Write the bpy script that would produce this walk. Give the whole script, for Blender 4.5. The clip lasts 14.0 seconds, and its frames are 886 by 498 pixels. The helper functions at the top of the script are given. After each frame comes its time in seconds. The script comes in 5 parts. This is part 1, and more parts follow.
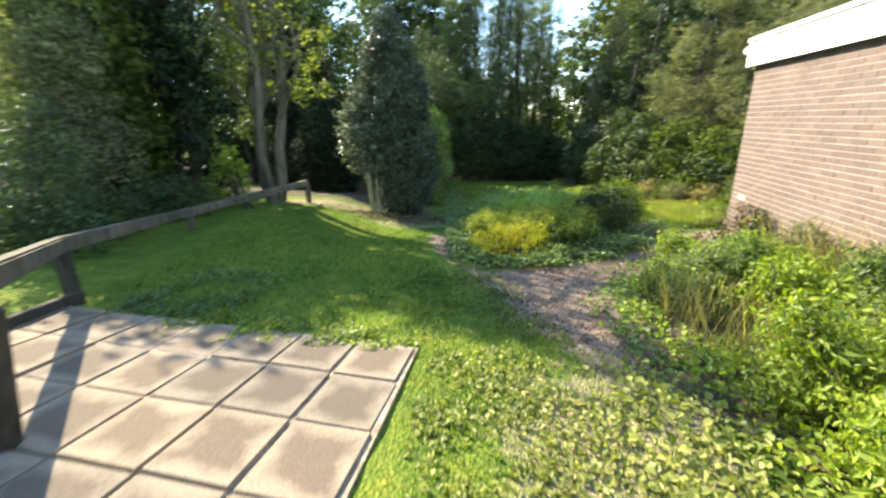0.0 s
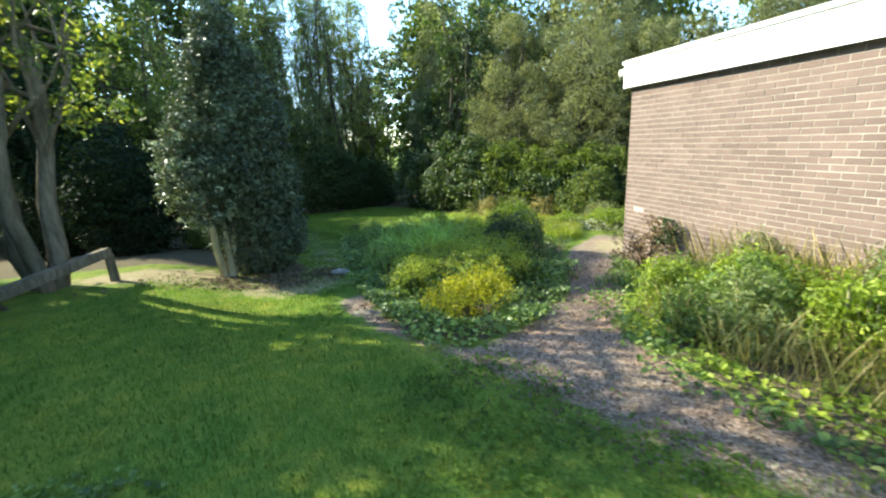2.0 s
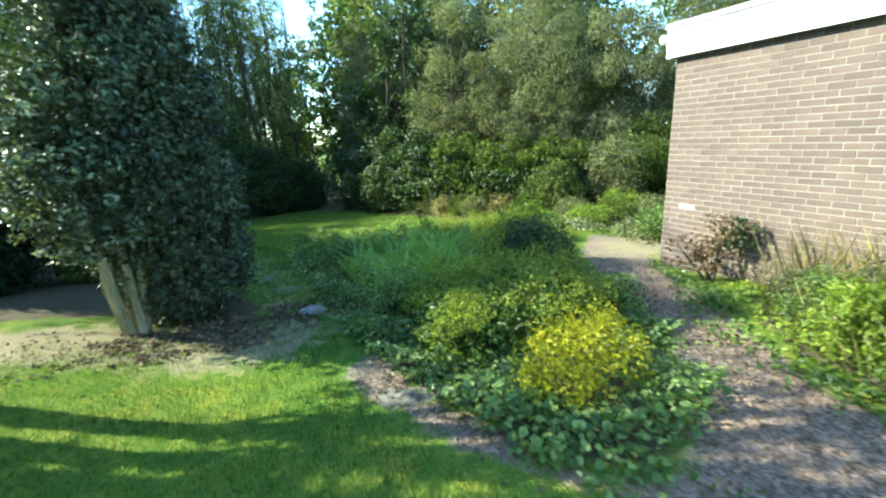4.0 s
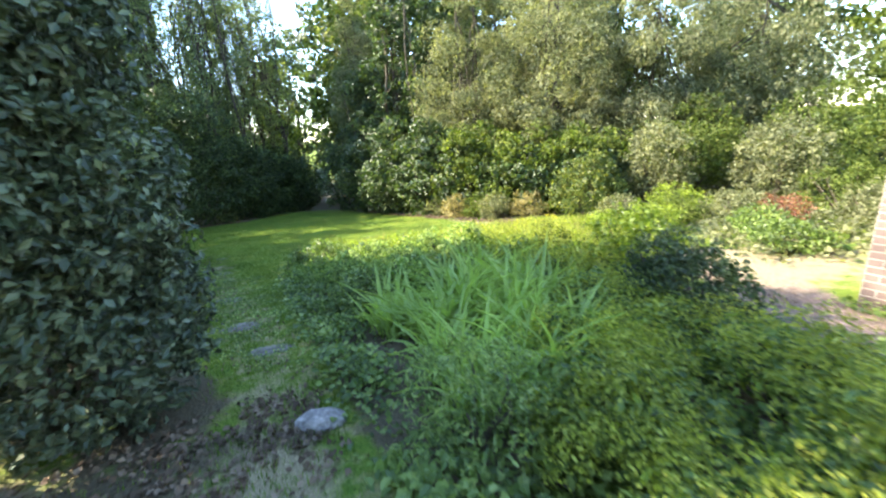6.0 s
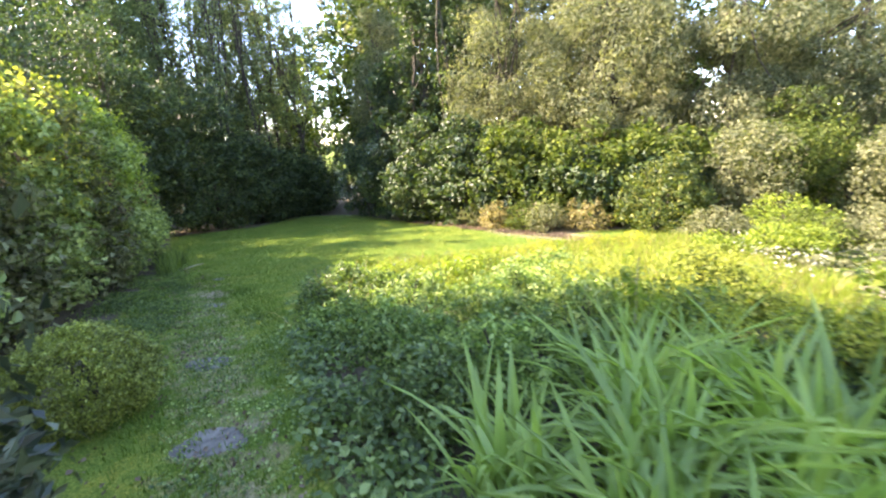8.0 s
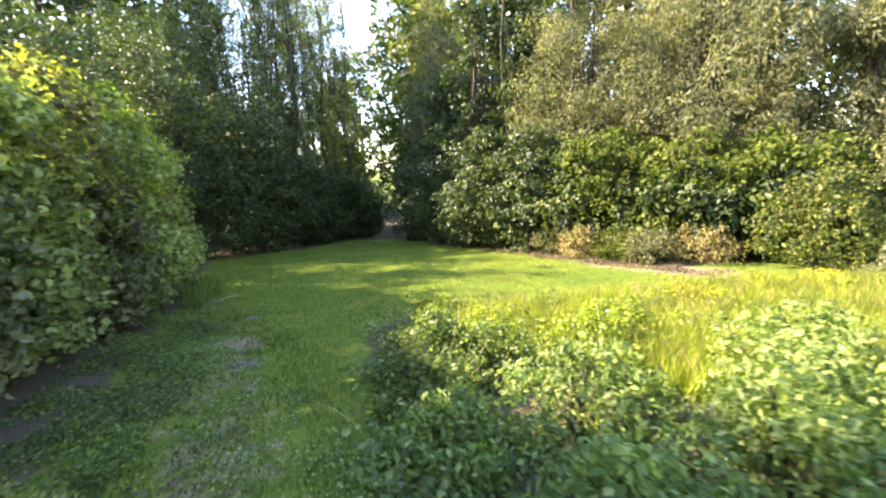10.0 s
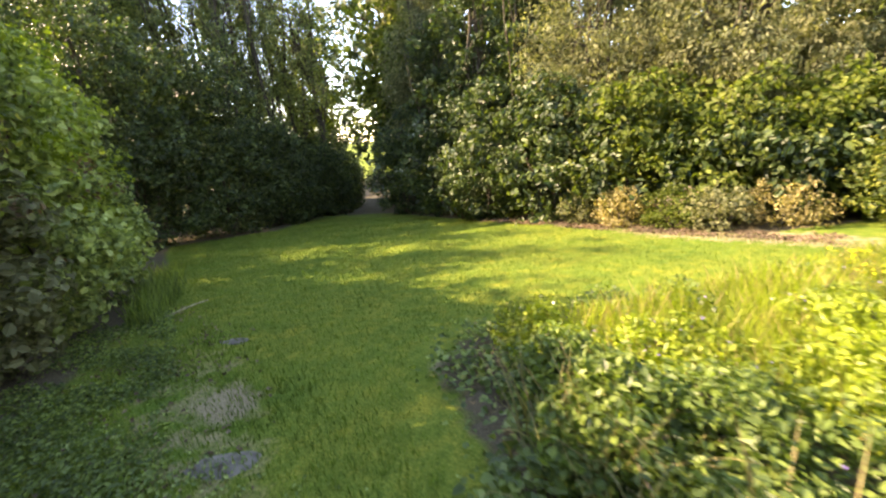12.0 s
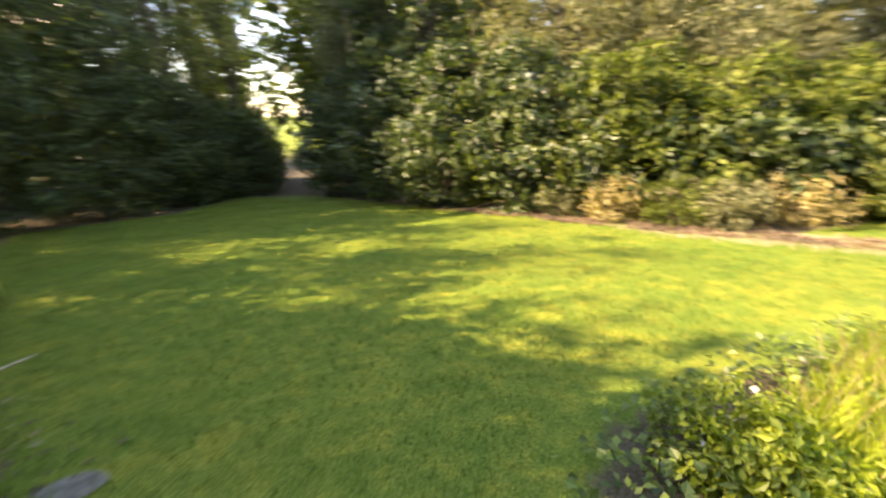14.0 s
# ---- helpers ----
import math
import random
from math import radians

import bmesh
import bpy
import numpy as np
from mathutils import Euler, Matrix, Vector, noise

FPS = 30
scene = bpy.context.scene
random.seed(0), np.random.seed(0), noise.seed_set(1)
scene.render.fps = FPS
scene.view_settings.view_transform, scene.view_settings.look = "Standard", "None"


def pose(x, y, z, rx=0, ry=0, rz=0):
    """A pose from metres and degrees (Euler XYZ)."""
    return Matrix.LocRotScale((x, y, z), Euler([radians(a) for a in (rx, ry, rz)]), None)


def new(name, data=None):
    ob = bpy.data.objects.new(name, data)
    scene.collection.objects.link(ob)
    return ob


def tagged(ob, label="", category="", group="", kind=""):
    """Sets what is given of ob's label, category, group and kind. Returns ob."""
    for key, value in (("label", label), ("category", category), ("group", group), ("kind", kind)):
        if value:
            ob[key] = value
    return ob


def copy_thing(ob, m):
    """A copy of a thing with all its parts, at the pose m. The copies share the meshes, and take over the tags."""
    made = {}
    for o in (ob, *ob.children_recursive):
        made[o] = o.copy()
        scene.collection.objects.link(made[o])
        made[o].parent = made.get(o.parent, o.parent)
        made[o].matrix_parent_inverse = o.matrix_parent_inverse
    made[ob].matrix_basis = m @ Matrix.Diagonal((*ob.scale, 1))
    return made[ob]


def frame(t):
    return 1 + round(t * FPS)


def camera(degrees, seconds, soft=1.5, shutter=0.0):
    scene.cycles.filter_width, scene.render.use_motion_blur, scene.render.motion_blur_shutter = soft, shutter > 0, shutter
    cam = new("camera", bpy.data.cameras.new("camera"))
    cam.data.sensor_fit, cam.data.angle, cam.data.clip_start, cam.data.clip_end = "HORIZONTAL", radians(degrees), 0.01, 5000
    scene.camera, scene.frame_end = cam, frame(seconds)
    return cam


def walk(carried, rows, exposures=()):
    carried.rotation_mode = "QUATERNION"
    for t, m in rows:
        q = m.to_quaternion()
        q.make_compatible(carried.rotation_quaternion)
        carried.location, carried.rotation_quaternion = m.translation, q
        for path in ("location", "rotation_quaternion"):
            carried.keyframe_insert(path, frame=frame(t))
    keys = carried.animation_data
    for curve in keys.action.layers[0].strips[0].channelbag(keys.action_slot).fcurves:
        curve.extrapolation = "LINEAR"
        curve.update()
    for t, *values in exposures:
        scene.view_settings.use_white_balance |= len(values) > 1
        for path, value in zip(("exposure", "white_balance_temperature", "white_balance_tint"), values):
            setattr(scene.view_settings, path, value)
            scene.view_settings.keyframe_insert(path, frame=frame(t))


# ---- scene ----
cam = camera(95.1, 14.0, soft=2.2, shutter=0.5)
# seconds, eye x, y, z, yaw, pitch, roll
ROWS = [
    (0.0, 0.0, 0.0, 1.17, 0.38, -17.5, -1.26),
    (0.5, -0.285, 0.408, 1.178, -9.68, -15.68, -1.37),
    (1.0, -0.601, 0.852, 1.211, -16.37, -14.04, -2.59),
    (1.5, -0.943, 1.304, 1.224, -21.36, -14.6, -3.02),
    (2.0, -1.126, 1.831, 1.209, -25.25, -14.98, -3.24),
    (2.5, -1.287, 2.364, 1.177, -28.31, -15.64, -3.31),
    (3.0, -1.368, 2.91, 1.165, -30.96, -15.46, -3.36),
    (5.5, -0.779, 5.888, 0.881, -40.33, -16.78, -3.5),
    (6.0, -0.535, 6.472, 0.856, -37.29, -16.28, -4.02),
    (6.5, -0.321, 7.018, 0.817, -39.12, -15.64, -0.4),
    (7.0, -0.079, 7.553, 0.765, -33.19, -13.72, -3.7),
    (7.5, 0.064, 8.154, 0.696, -38.05, -12.93, -3.81),
    (8.0, 0.176, 8.71, 0.638, -35.52, -15.49, -3.2),
    (8.5, 0.234, 9.214, 0.529, -32.98, -14.16, -1.25),
    (9.0, 0.355, 9.747, 0.475, -27.82, -10.52, -2.1),
    (11.5, 0.602, 12.579, 0.063, -35.63, -14.88, -4.75),
    (12.0, 0.66, 13.143, 0.022, -34.28, -15.86, -4.88),
    (12.5, 0.738, 13.709, -0.046, -33.51, -15.61, -3.06),
    (13.0, 0.857, 14.26, -0.106, -33.01, -15.74, -0.18),
    (13.5, 0.993, 14.735, -0.156, -29.0, -17.33, -1.38),
    (14.0, 1.147, 15.28, -0.24, -45.79, -18.7, -0.99),
]
EXPOSURES = [(0.0, 2.30, 6900, 6), (1.0, 2.16, 6700, 3), (3.0, 2.22, 6200, -6), (5.5, 2.70, 5600, -17), (6.0, 3.10, 6600, 10), (6.5, 3.33, 7600, 24), (9.0, 3.28, 6700, 24), (11.5, 2.97, 9000, 22), (14.0, 3.02, 9400, 26)]
walk(cam, [(t, pose(x, y, z, 0, 0, yaw) @ pose(0, 0, 0, 90 + pitch, 0, 0) @ pose(0, 0, 0, 0, 0, roll)) for t, x, y, z, yaw, pitch, roll in ROWS], EXPOSURES)

# ---- light ----
SUN_WAY = Vector((-0.70, 0.714, 0.0))
SUN_UP = 34.0
world = bpy.data.worlds.new("sky")
scene.world = world
world.use_nodes = True
wn, wl = world.node_tree.nodes, world.node_tree.links
sky = wn.new("ShaderNodeTexSky")
sky.sky_type, sky.sun_disc = "NISHITA", False
sky.sun_elevation = radians(SUN_UP)
sky.sun_rotation = math.atan2(SUN_WAY.x, SUN_WAY.y)
sky.air_density, sky.dust_density, sky.ozone_density = 1.0, 0.2, 2.8
wn["Background"].inputs["Strength"].default_value = 0.15
wl.new(sky.outputs[0], wn["Background"].inputs["Color"])
sun = new("sun", bpy.data.lights.new("sun", "SUN"))
sun.data.energy, sun.data.angle, sun.data.color = 4.0, radians(0.5), (1.0, 0.91, 0.74)
sd = Vector((SUN_WAY.x * math.cos(radians(SUN_UP)), SUN_WAY.y * math.cos(radians(SUN_UP)), math.sin(radians(SUN_UP))))
sun.rotation_mode = "QUATERNION"
sun.rotation_quaternion = sd.to_track_quat("Z", "Y")
sun.location = (-20, 20, 20)


# ---- materials ----
def material(name, rough=0.7, spec=0.3):
    m = bpy.data.materials.new(name)
    m.use_nodes = True
    b = m.node_tree.nodes["Principled BSDF"]
    b.inputs["Roughness"].default_value = rough
    b.inputs["Specular IOR Level"].default_value = spec
    return m, m.node_tree.nodes, m.node_tree.links, b


def ramp(n, stops):
    r = n.new("ShaderNodeValToRGB")
    e = r.color_ramp.elements
    while len(e) < len(stops):
        e.new(0.5)
    for s, (p, c) in zip(e, stops):
        s.position, s.color = p, (*c, 1)
    return r


def noise_tex(n, l, scale, detail=4, coord=None, rough=0.6):
    t = n.new("ShaderNodeTexNoise")
    t.inputs["Scale"].default_value, t.inputs["Detail"].default_value, t.inputs["Roughness"].default_value = scale, detail, rough
    if coord is None:
        coord = n.new("ShaderNodeTexCoord").outputs["Object"]
    l.new(coord, t.inputs["Vector"])
    return t


def mixc(n, l, fac, a, b, mode="MIX"):
    x = n.new("ShaderNodeMix")
    x.data_type, x.blend_type = "RGBA", mode
    for sock, v in ((x.inputs[0], fac), (x.inputs[6], a), (x.inputs[7], b)):
        if isinstance(v, (int, float)):
            sock.default_value = v
        elif isinstance(v, tuple):
            sock.default_value = (*v, 1)
        else:
            l.new(v, sock)
    return x.outputs[2]


def bump(n, l, b, height, dist=0.01, strength=0.6):
    x = n.new("ShaderNodeBump")
    x.inputs["Distance"].default_value, x.inputs["Strength"].default_value = dist, strength
    l.new(height, x.inputs["Height"])
    l.new(x.outputs[0], b.inputs["Normal"])


def leaf_mat(name, dark, mid, light, rough=0.45, through_amount=0.3, spec=0.4):
    """Leaves: each one takes its own shade, with drifts of tone through the plant."""
    m, n, l, b = material(name, rough, spec)
    g = n.new("ShaderNodeNewGeometry")
    r = ramp(n, [(0.0, dark), (0.55, mid), (1.0, light)])
    l.new(g.outputs["Random Per Island"], r.inputs[0])
    t = noise_tex(n, l, 1.3, 3, g.outputs["Position"])
    d = ramp(n, [(0.3, (0.6, 0.62, 0.6)), (0.7, (1.25, 1.2, 1.05))])
    l.new(t.outputs[0], d.inputs[0])
    c = mixc(n, l, 1.0, r.outputs[0], d.outputs[0], "MULTIPLY")
    l.new(c, b.inputs["Base Color"])
    tr = n.new("ShaderNodeBsdfTranslucent")
    tc = mixc(n, l, 1.0, c, (1.5, 1.6, 0.7), "MULTIPLY")
    l.new(tc, tr.inputs[0])
    mx = n.new("ShaderNodeMixShader")
    mx.inputs[0].default_value = through_amount
    l.new(b.outputs[0], mx.inputs[1])
    l.new(tr.outputs[0], mx.inputs[2])
    l.new(mx.outputs[0], n["Material Output"].inputs[0])
    return m


def bark_mat(name, dark, light, scale=6.0):
    m, n, l, b = material(name, 0.9, 0.15)
    co = n.new("ShaderNodeTexCoord")
    mp = n.new("ShaderNodeMapping")
    mp.inputs["Scale"].default_value = (1, 1, 0.18)
    l.new(co.outputs["Object"], mp.inputs[0])
    t = noise_tex(n, l, scale * 4, 6, mp.outputs[0])
    t2 = noise_tex(n, l, scale * 0.4, 3, co.outputs["Object"])
    r = ramp(n, [(0.3, dark), (0.7, light)])
    l.new(t.outputs[0], r.inputs[0])
    d = ramp(n, [(0.35, (0.7, 0.75, 0.65)), (0.65, (1.1, 1.05, 1.0))])
    l.new(t2.outputs[0], d.inputs[0])
    l.new(mixc(n, l, 1.0, r.outputs[0], d.outputs[0], "MULTIPLY"), b.inputs["Base Color"])
    bump(n, l, b, t.outputs[0], 0.02, 0.9)
    return m


M_HOLLY = leaf_mat("leaf_holly", (0.024, 0.037, 0.020), (0.056, 0.080, 0.044), (0.135, 0.168, 0.10), 0.42, 0.14, 0.36)
# pale tones that paint sun glints onto glossy leaves
M_LEAF_GLINT = leaf_mat("leaf_glint", (0.05, 0.08, 0.04), (0.16, 0.20, 0.13), (0.42, 0.45, 0.34), 0.35, 0.15, 0.5)
M_CYPRESS = leaf_mat("leaf_cypress", (0.008, 0.018, 0.009), (0.016, 0.034, 0.015), (0.04, 0.065, 0.028), 0.7, 0.12, 0.2)
M_DARK = leaf_mat("leaf_dark", (0.018, 0.034, 0.011), (0.043, 0.074, 0.022), (0.11, 0.15, 0.05), 0.5, 0.3)
M_MID = leaf_mat("leaf_mid", (0.035, 0.055, 0.010), (0.085, 0.12, 0.022), (0.17, 0.20, 0.055), 0.65, 0.4, 0.2)
M_OLIVE = leaf_mat("leaf_olive", (0.07, 0.078, 0.042), (0.155, 0.165, 0.095), (0.28, 0.29, 0.18), 0.75, 0.4, 0.15)
M_YELLOW = leaf_mat("leaf_yellow", (0.14, 0.15, 0.01), (0.36, 0.35, 0.015), (0.62, 0.56, 0.03), 0.5, 0.4)
M_LIME = leaf_mat("leaf_lime", (0.08, 0.12, 0.015), (0.19, 0.26, 0.03), (0.34, 0.40, 0.06), 0.5, 0.45)
M_GREEN = leaf_mat("leaf_green", (0.045, 0.078, 0.022), (0.11, 0.17, 0.045), (0.23, 0.31, 0.085), 0.45, 0.45)
M_IVY = leaf_mat("leaf_ivy", (0.055, 0.095, 0.026), (0.135, 0.20, 0.055), (0.30, 0.37, 0.13), 0.45, 0.35)
M_HEADS = leaf_mat("flower_heads_lime", (0.12, 0.15, 0.025), (0.27, 0.31, 0.045), (0.44, 0.46, 0.09), 0.6, 0.45)
M_BOX = leaf_mat("leaf_box", (0.08, 0.10, 0.022), (0.20, 0.24, 0.05), (0.38, 0.43, 0.11), 0.45, 0.3)
M_HEDGE = leaf_mat("leaf_hedge", (0.10, 0.145, 0.05), (0.25, 0.32, 0.105), (0.44, 0.50, 0.20), 0.5, 0.4)
M_WISPY = leaf_mat("leaf_wispy", (0.07, 0.10, 0.04), (0.15, 0.19, 0.08), (0.27, 0.31, 0.14), 0.55, 0.5)
M_BRONZE = leaf_mat("leaf_bronze", (0.05, 0.03, 0.018), (0.13, 0.08, 0.04), (0.24, 0.16, 0.07), 0.5, 0.3)
M_ASH = leaf_mat("leaf_ash", (0.04, 0.065, 0.018), (0.09, 0.13, 0.034), (0.24, 0.25, 0.055), 0.5, 0.45)
M_TIPS = leaf_mat("leaf_tips", (0.06, 0.09, 0.02), (0.15, 0.19, 0.04), (0.40, 0.38, 0.08), 0.5, 0.45)
M_NETTLE = leaf_mat("leaf_nettle", (0.065, 0.115, 0.03), (0.165, 0.25, 0.065), (0.36, 0.44, 0.15), 0.55, 0.4)
M_RED = leaf_mat("leaf_red", (0.10, 0.03, 0.02), (0.20, 0.07, 0.04), (0.30, 0.15, 0.08), 0.5, 0.3)
M_BROWN = leaf_mat("leaf_litter", (0.07, 0.048, 0.034), (0.14, 0.10, 0.072), (0.25, 0.19, 0.145), 0.8, 0.1, 0.1)
M_STRAW = leaf_mat("grass_straw", (0.12, 0.10, 0.04), (0.26, 0.22, 0.10), (0.42, 0.36, 0.18), 0.6, 0.4)
M_BLADE = leaf_mat("leaf_blade", (0.10, 0.17, 0.04), (0.25, 0.36, 0.09), (0.55, 0.58, 0.27), 0.45, 0.4)
M_GRASS = leaf_mat("grass_lawn", (0.052, 0.096, 0.014), (0.102, 0.168, 0.028), (0.168, 0.228, 0.045), 0.6, 0.4, 0.2)
M_CLOVER = leaf_mat("leaf_clover", (0.12, 0.14, 0.03), (0.23, 0.25, 0.055), (0.38, 0.38, 0.11), 0.55, 0.35)
M_PETAL = leaf_mat("petal_white", (0.5, 0.47, 0.45), (0.68, 0.66, 0.64), (0.8, 0.78, 0.76), 0.6, 0.3)
M_PINK = leaf_mat("seed_heads", (0.22, 0.16, 0.13), (0.36, 0.28, 0.23), (0.55, 0.48, 0.42), 0.8, 0.3)
M_VIOLET = leaf_mat("petal_violet", (0.16, 0.12, 0.35), (0.28, 0.22, 0.5), (0.45, 0.38, 0.62), 0.6, 0.3)
M_BARK = bark_mat("bark", (0.035, 0.028, 0.02), (0.13, 0.11, 0.085))
M_BARK_PALE = bark_mat("bark_pale", (0.20, 0.17, 0.10), (0.46, 0.42, 0.27))
M_WOOD = bark_mat("weathered_wood", (0.07, 0.058, 0.042), (0.20, 0.17, 0.13), 5.0)
M_WOOD_DARK = bark_mat("dark_wood", (0.03, 0.026, 0.022), (0.09, 0.08, 0.07), 5.0)


def ground_mat():
    m, n, l, b = material("ground_cover", 0.95, 0.1)
    at = n.new("ShaderNodeAttribute")
    at.attribute_name = "cover"
    sep = n.new("ShaderNodeSeparateColor")
    l.new(at.outputs["Color"], sep.inputs[0])
    co = n.new("ShaderNodeTexCoord").outputs["Object"]
    fine = noise_tex(n, l, 60, 5, co)
    mid = noise_tex(n, l, 5, 4, co)
    big = noise_tex(n, l, 0.7, 3, co)
    g = ramp(n, [(0.3, (0.052, 0.090, 0.014)), (0.5, (0.112, 0.160, 0.024)), (0.75, (0.235, 0.255, 0.05))])
    l.new(fine.outputs[0], g.inputs[0])
    gm = ramp(n, [(0.35, (0.75, 0.85, 0.8)), (0.5, (1.0, 1.0, 1.0)), (0.68, (1.5, 1.2, 1.1))])
    l.new(mid.outputs[0], gm.inputs[0])
    gb = ramp(n, [(0.35, (0.8, 0.9, 0.85)), (0.65, (1.2, 1.08, 1.0))])
    l.new(big.outputs[0], gb.inputs[0])
    grass = mixc(n, l, 1.0, mixc(n, l, 1.0, g.outputs[0], gm.outputs[0], "MULTIPLY"), gb.outputs[0], "MULTIPLY")
    vor = n.new("ShaderNodeTexVoronoi")
    vor.inputs["Scale"].default_value = 55
    l.new(co, vor.inputs["Vector"])
    ch = ramp(n, [(0.1, (0.13, 0.092, 0.073)), (0.5, (0.20, 0.145, 0.115)), (0.9, (0.31, 0.235, 0.19))])
    sepv = n.new("ShaderNodeSeparateColor")
    l.new(vor.outputs["Color"], sepv.inputs[0])
    l.new(sepv.outputs[0], ch.inputs[0])
    chips = mixc(n, l, 1.0, ch.outputs[0], gb.outputs[0], "MULTIPLY")
    so = ramp(n, [(0.3, (0.055, 0.045, 0.028)), (0.7, (0.14, 0.115, 0.07))])
    l.new(fine.outputs[0], so.inputs[0])
    dr = ramp(n, [(0.3, (0.15, 0.128, 0.07)), (0.7, (0.36, 0.295, 0.175))])
    l.new(fine.outputs[0], dr.inputs[0])

    def soft_edge(sock):
        a = n.new("ShaderNodeMath")
        a.operation = "ADD"
        l.new(sock, a.inputs[0])
        s = n.new("ShaderNodeMath")
        s.operation = "MULTIPLY_ADD"
        l.new(mid.outputs[0], s.inputs[0])
        s.inputs[1].default_value, s.inputs[2].default_value = 0.9, -0.45
        l.new(s.outputs[0], a.inputs[1])
        r = ramp(n, [(0.38, (0, 0, 0)), (0.62, (1, 1, 1))])
        l.new(a.outputs[0], r.inputs[0])
        return r.outputs[0]

    c = mixc(n, l, soft_edge(sep.outputs[0]), grass, chips)
    c = mixc(n, l, soft_edge(sep.outputs[2]), c, dr.outputs[0])
    c = mixc(n, l, soft_edge(sep.outputs[1]), c, so.outputs[0])
    l.new(c, b.inputs["Base Color"])
    hb = mixc(n, l, 0.5, fine.outputs[0], vor.outputs["Distance"])
    bump(n, l, b, hb, 0.03, 0.8)
    return m


def speckled(name, stops, scale=40, rough=0.85, big=1.5, spread=0.25, per_object=0.0, dist=0.004):
    m, n, l, b = material(name, rough, 0.25)
    co = n.new("ShaderNodeTexCoord").outputs["Object"]
    t = noise_tex(n, l, scale, 6, co)
    r = ramp(n, stops)
    l.new(t.outputs[0], r.inputs[0])
    t2 = noise_tex(n, l, big, 4, co)
    d = ramp(n, [(0.3, (1 - spread,) * 3), (0.7, (1 + spread,) * 3)])
    l.new(t2.outputs[0], d.inputs[0])
    c = mixc(n, l, 1.0, r.outputs[0], d.outputs[0], "MULTIPLY")
    if per_object:
        o = n.new("ShaderNodeObjectInfo")
        geo = n.new("ShaderNodeNewGeometry")
        ad = n.new("ShaderNodeMath")
        ad.operation = "ADD"
        l.new(o.outputs["Random"], ad.inputs[0])
        l.new(geo.outputs["Random Per Island"], ad.inputs[1])
        fr = n.new("ShaderNodeMath")
        fr.operation = "FRACT"
        l.new(ad.outputs[0], fr.inputs[0])
        k = ramp(n, [(0.0, (1 - per_object, 1 - per_object, 1 - per_object)), (0.5, (1, 0.98, 0.97)), (1.0, (1 + per_object, 1 + per_object * 0.9, 1 + per_object * 0.8))])
        l.new(fr.outputs[0], k.inputs[0])
        c = mixc(n, l, 1.0, c, k.outputs[0], "MULTIPLY")
    l.new(c, b.inputs["Base Color"])
    bump(n, l, b, t.outputs[0], dist, 0.7)
    return m


M_GROUND = ground_mat()


def slab_mat():
    """Concrete slabs, worn brown in the middle and bleached and sandy towards their edges."""
    m, n, l, b = material("slab_concrete", 0.92, 0.2)
    co = n.new("ShaderNodeTexCoord").outputs["Object"]
    sp = n.new("ShaderNodeSeparateXYZ")
    l.new(co, sp.inputs[0])
    info = n.new("ShaderNodeObjectInfo")
    off = n.new("ShaderNodeVectorMath")
    off.operation = "ADD"
    l.new(co, off.inputs[0])
    l.new(info.outputs["Location"], off.inputs[1])
    t = noise_tex(n, l, 4.5, 5, off.outputs[0])
    f = noise_tex(n, l, 70, 5, off.outputs[0])

    def maths(op, a, c=None):
        x = n.new("ShaderNodeMath")
        x.operation = op
        for s, v in zip(x.inputs, (a, c)):
            if isinstance(v, (int, float)):
                s.default_value = v
            elif v is not None:
                l.new(v, s)
        return x.outputs[0]

    ax, ay = maths("ABSOLUTE", sp.outputs[0]), maths("ABSOLUTE", sp.outputs[1])
    edge = maths("MAXIMUM", ax, ay)
    e = maths("ADD", maths("MULTIPLY", edge, 4.2), maths("MULTIPLY", t.outputs[0], 1.1))
    r = ramp(n, [(0.95, (0.13, 0.10, 0.073)), (1.0, (0.13, 0.10, 0.073))])
    e2 = maths("MULTIPLY", e, 0.7)
    r.color_ramp.elements[0].position, r.color_ramp.elements[1].position = 0.72, 0.98
    r.color_ramp.elements[1].color = (0.255, 0.205, 0.148, 1)
    l.new(e2, r.inputs[0])
    d = ramp(n, [(0.3, (0.78, 0.78, 0.8)), (0.7, (1.2, 1.18, 1.15))])
    l.new(f.outputs[0], d.inputs[0])
    c = mixc(n, l, 1.0, r.outputs[0], d.outputs[0], "MULTIPLY")
    k = ramp(n, [(0.0, (0.78, 0.80, 0.84)), (0.5, (1, 1, 1)), (1.0, (1.12, 1.08, 1.02))])
    l.new(info.outputs["Random"], k.inputs[0])
    l.new(mixc(n, l, 1.0, c, k.outputs[0], "MULTIPLY"), b.inputs["Base Color"])
    bump(n, l, b, f.outputs[0], 0.004, 0.7)
    return m


M_SLAB = slab_mat()
M_JOINT = speckled("joint_sand", [(0.3, (0.14, 0.10, 0.06)), (0.7, (0.42, 0.34, 0.25))], 30, 0.95, 6, 0.35)
M_BRICK = speckled("brick_brown", [(0.3, (0.118, 0.083, 0.072)), (0.6, (0.165, 0.120, 0.104)), (0.8, (0.225, 0.17, 0.145))], 70, 0.9, 1.1, 0.16, 0.13)
M_MORTAR = speckled("mortar", [(0.3, (0.32, 0.28, 0.24)), (0.7, (0.43, 0.39, 0.33))], 90, 0.95, 2.0, 0.1)
M_WHITE = speckled("white_paint", [(0.3, (0.72, 0.72, 0.70)), (0.7, (0.82, 0.82, 0.80))], 12, 0.45, 1.0, 0.05, 0, 0.001)
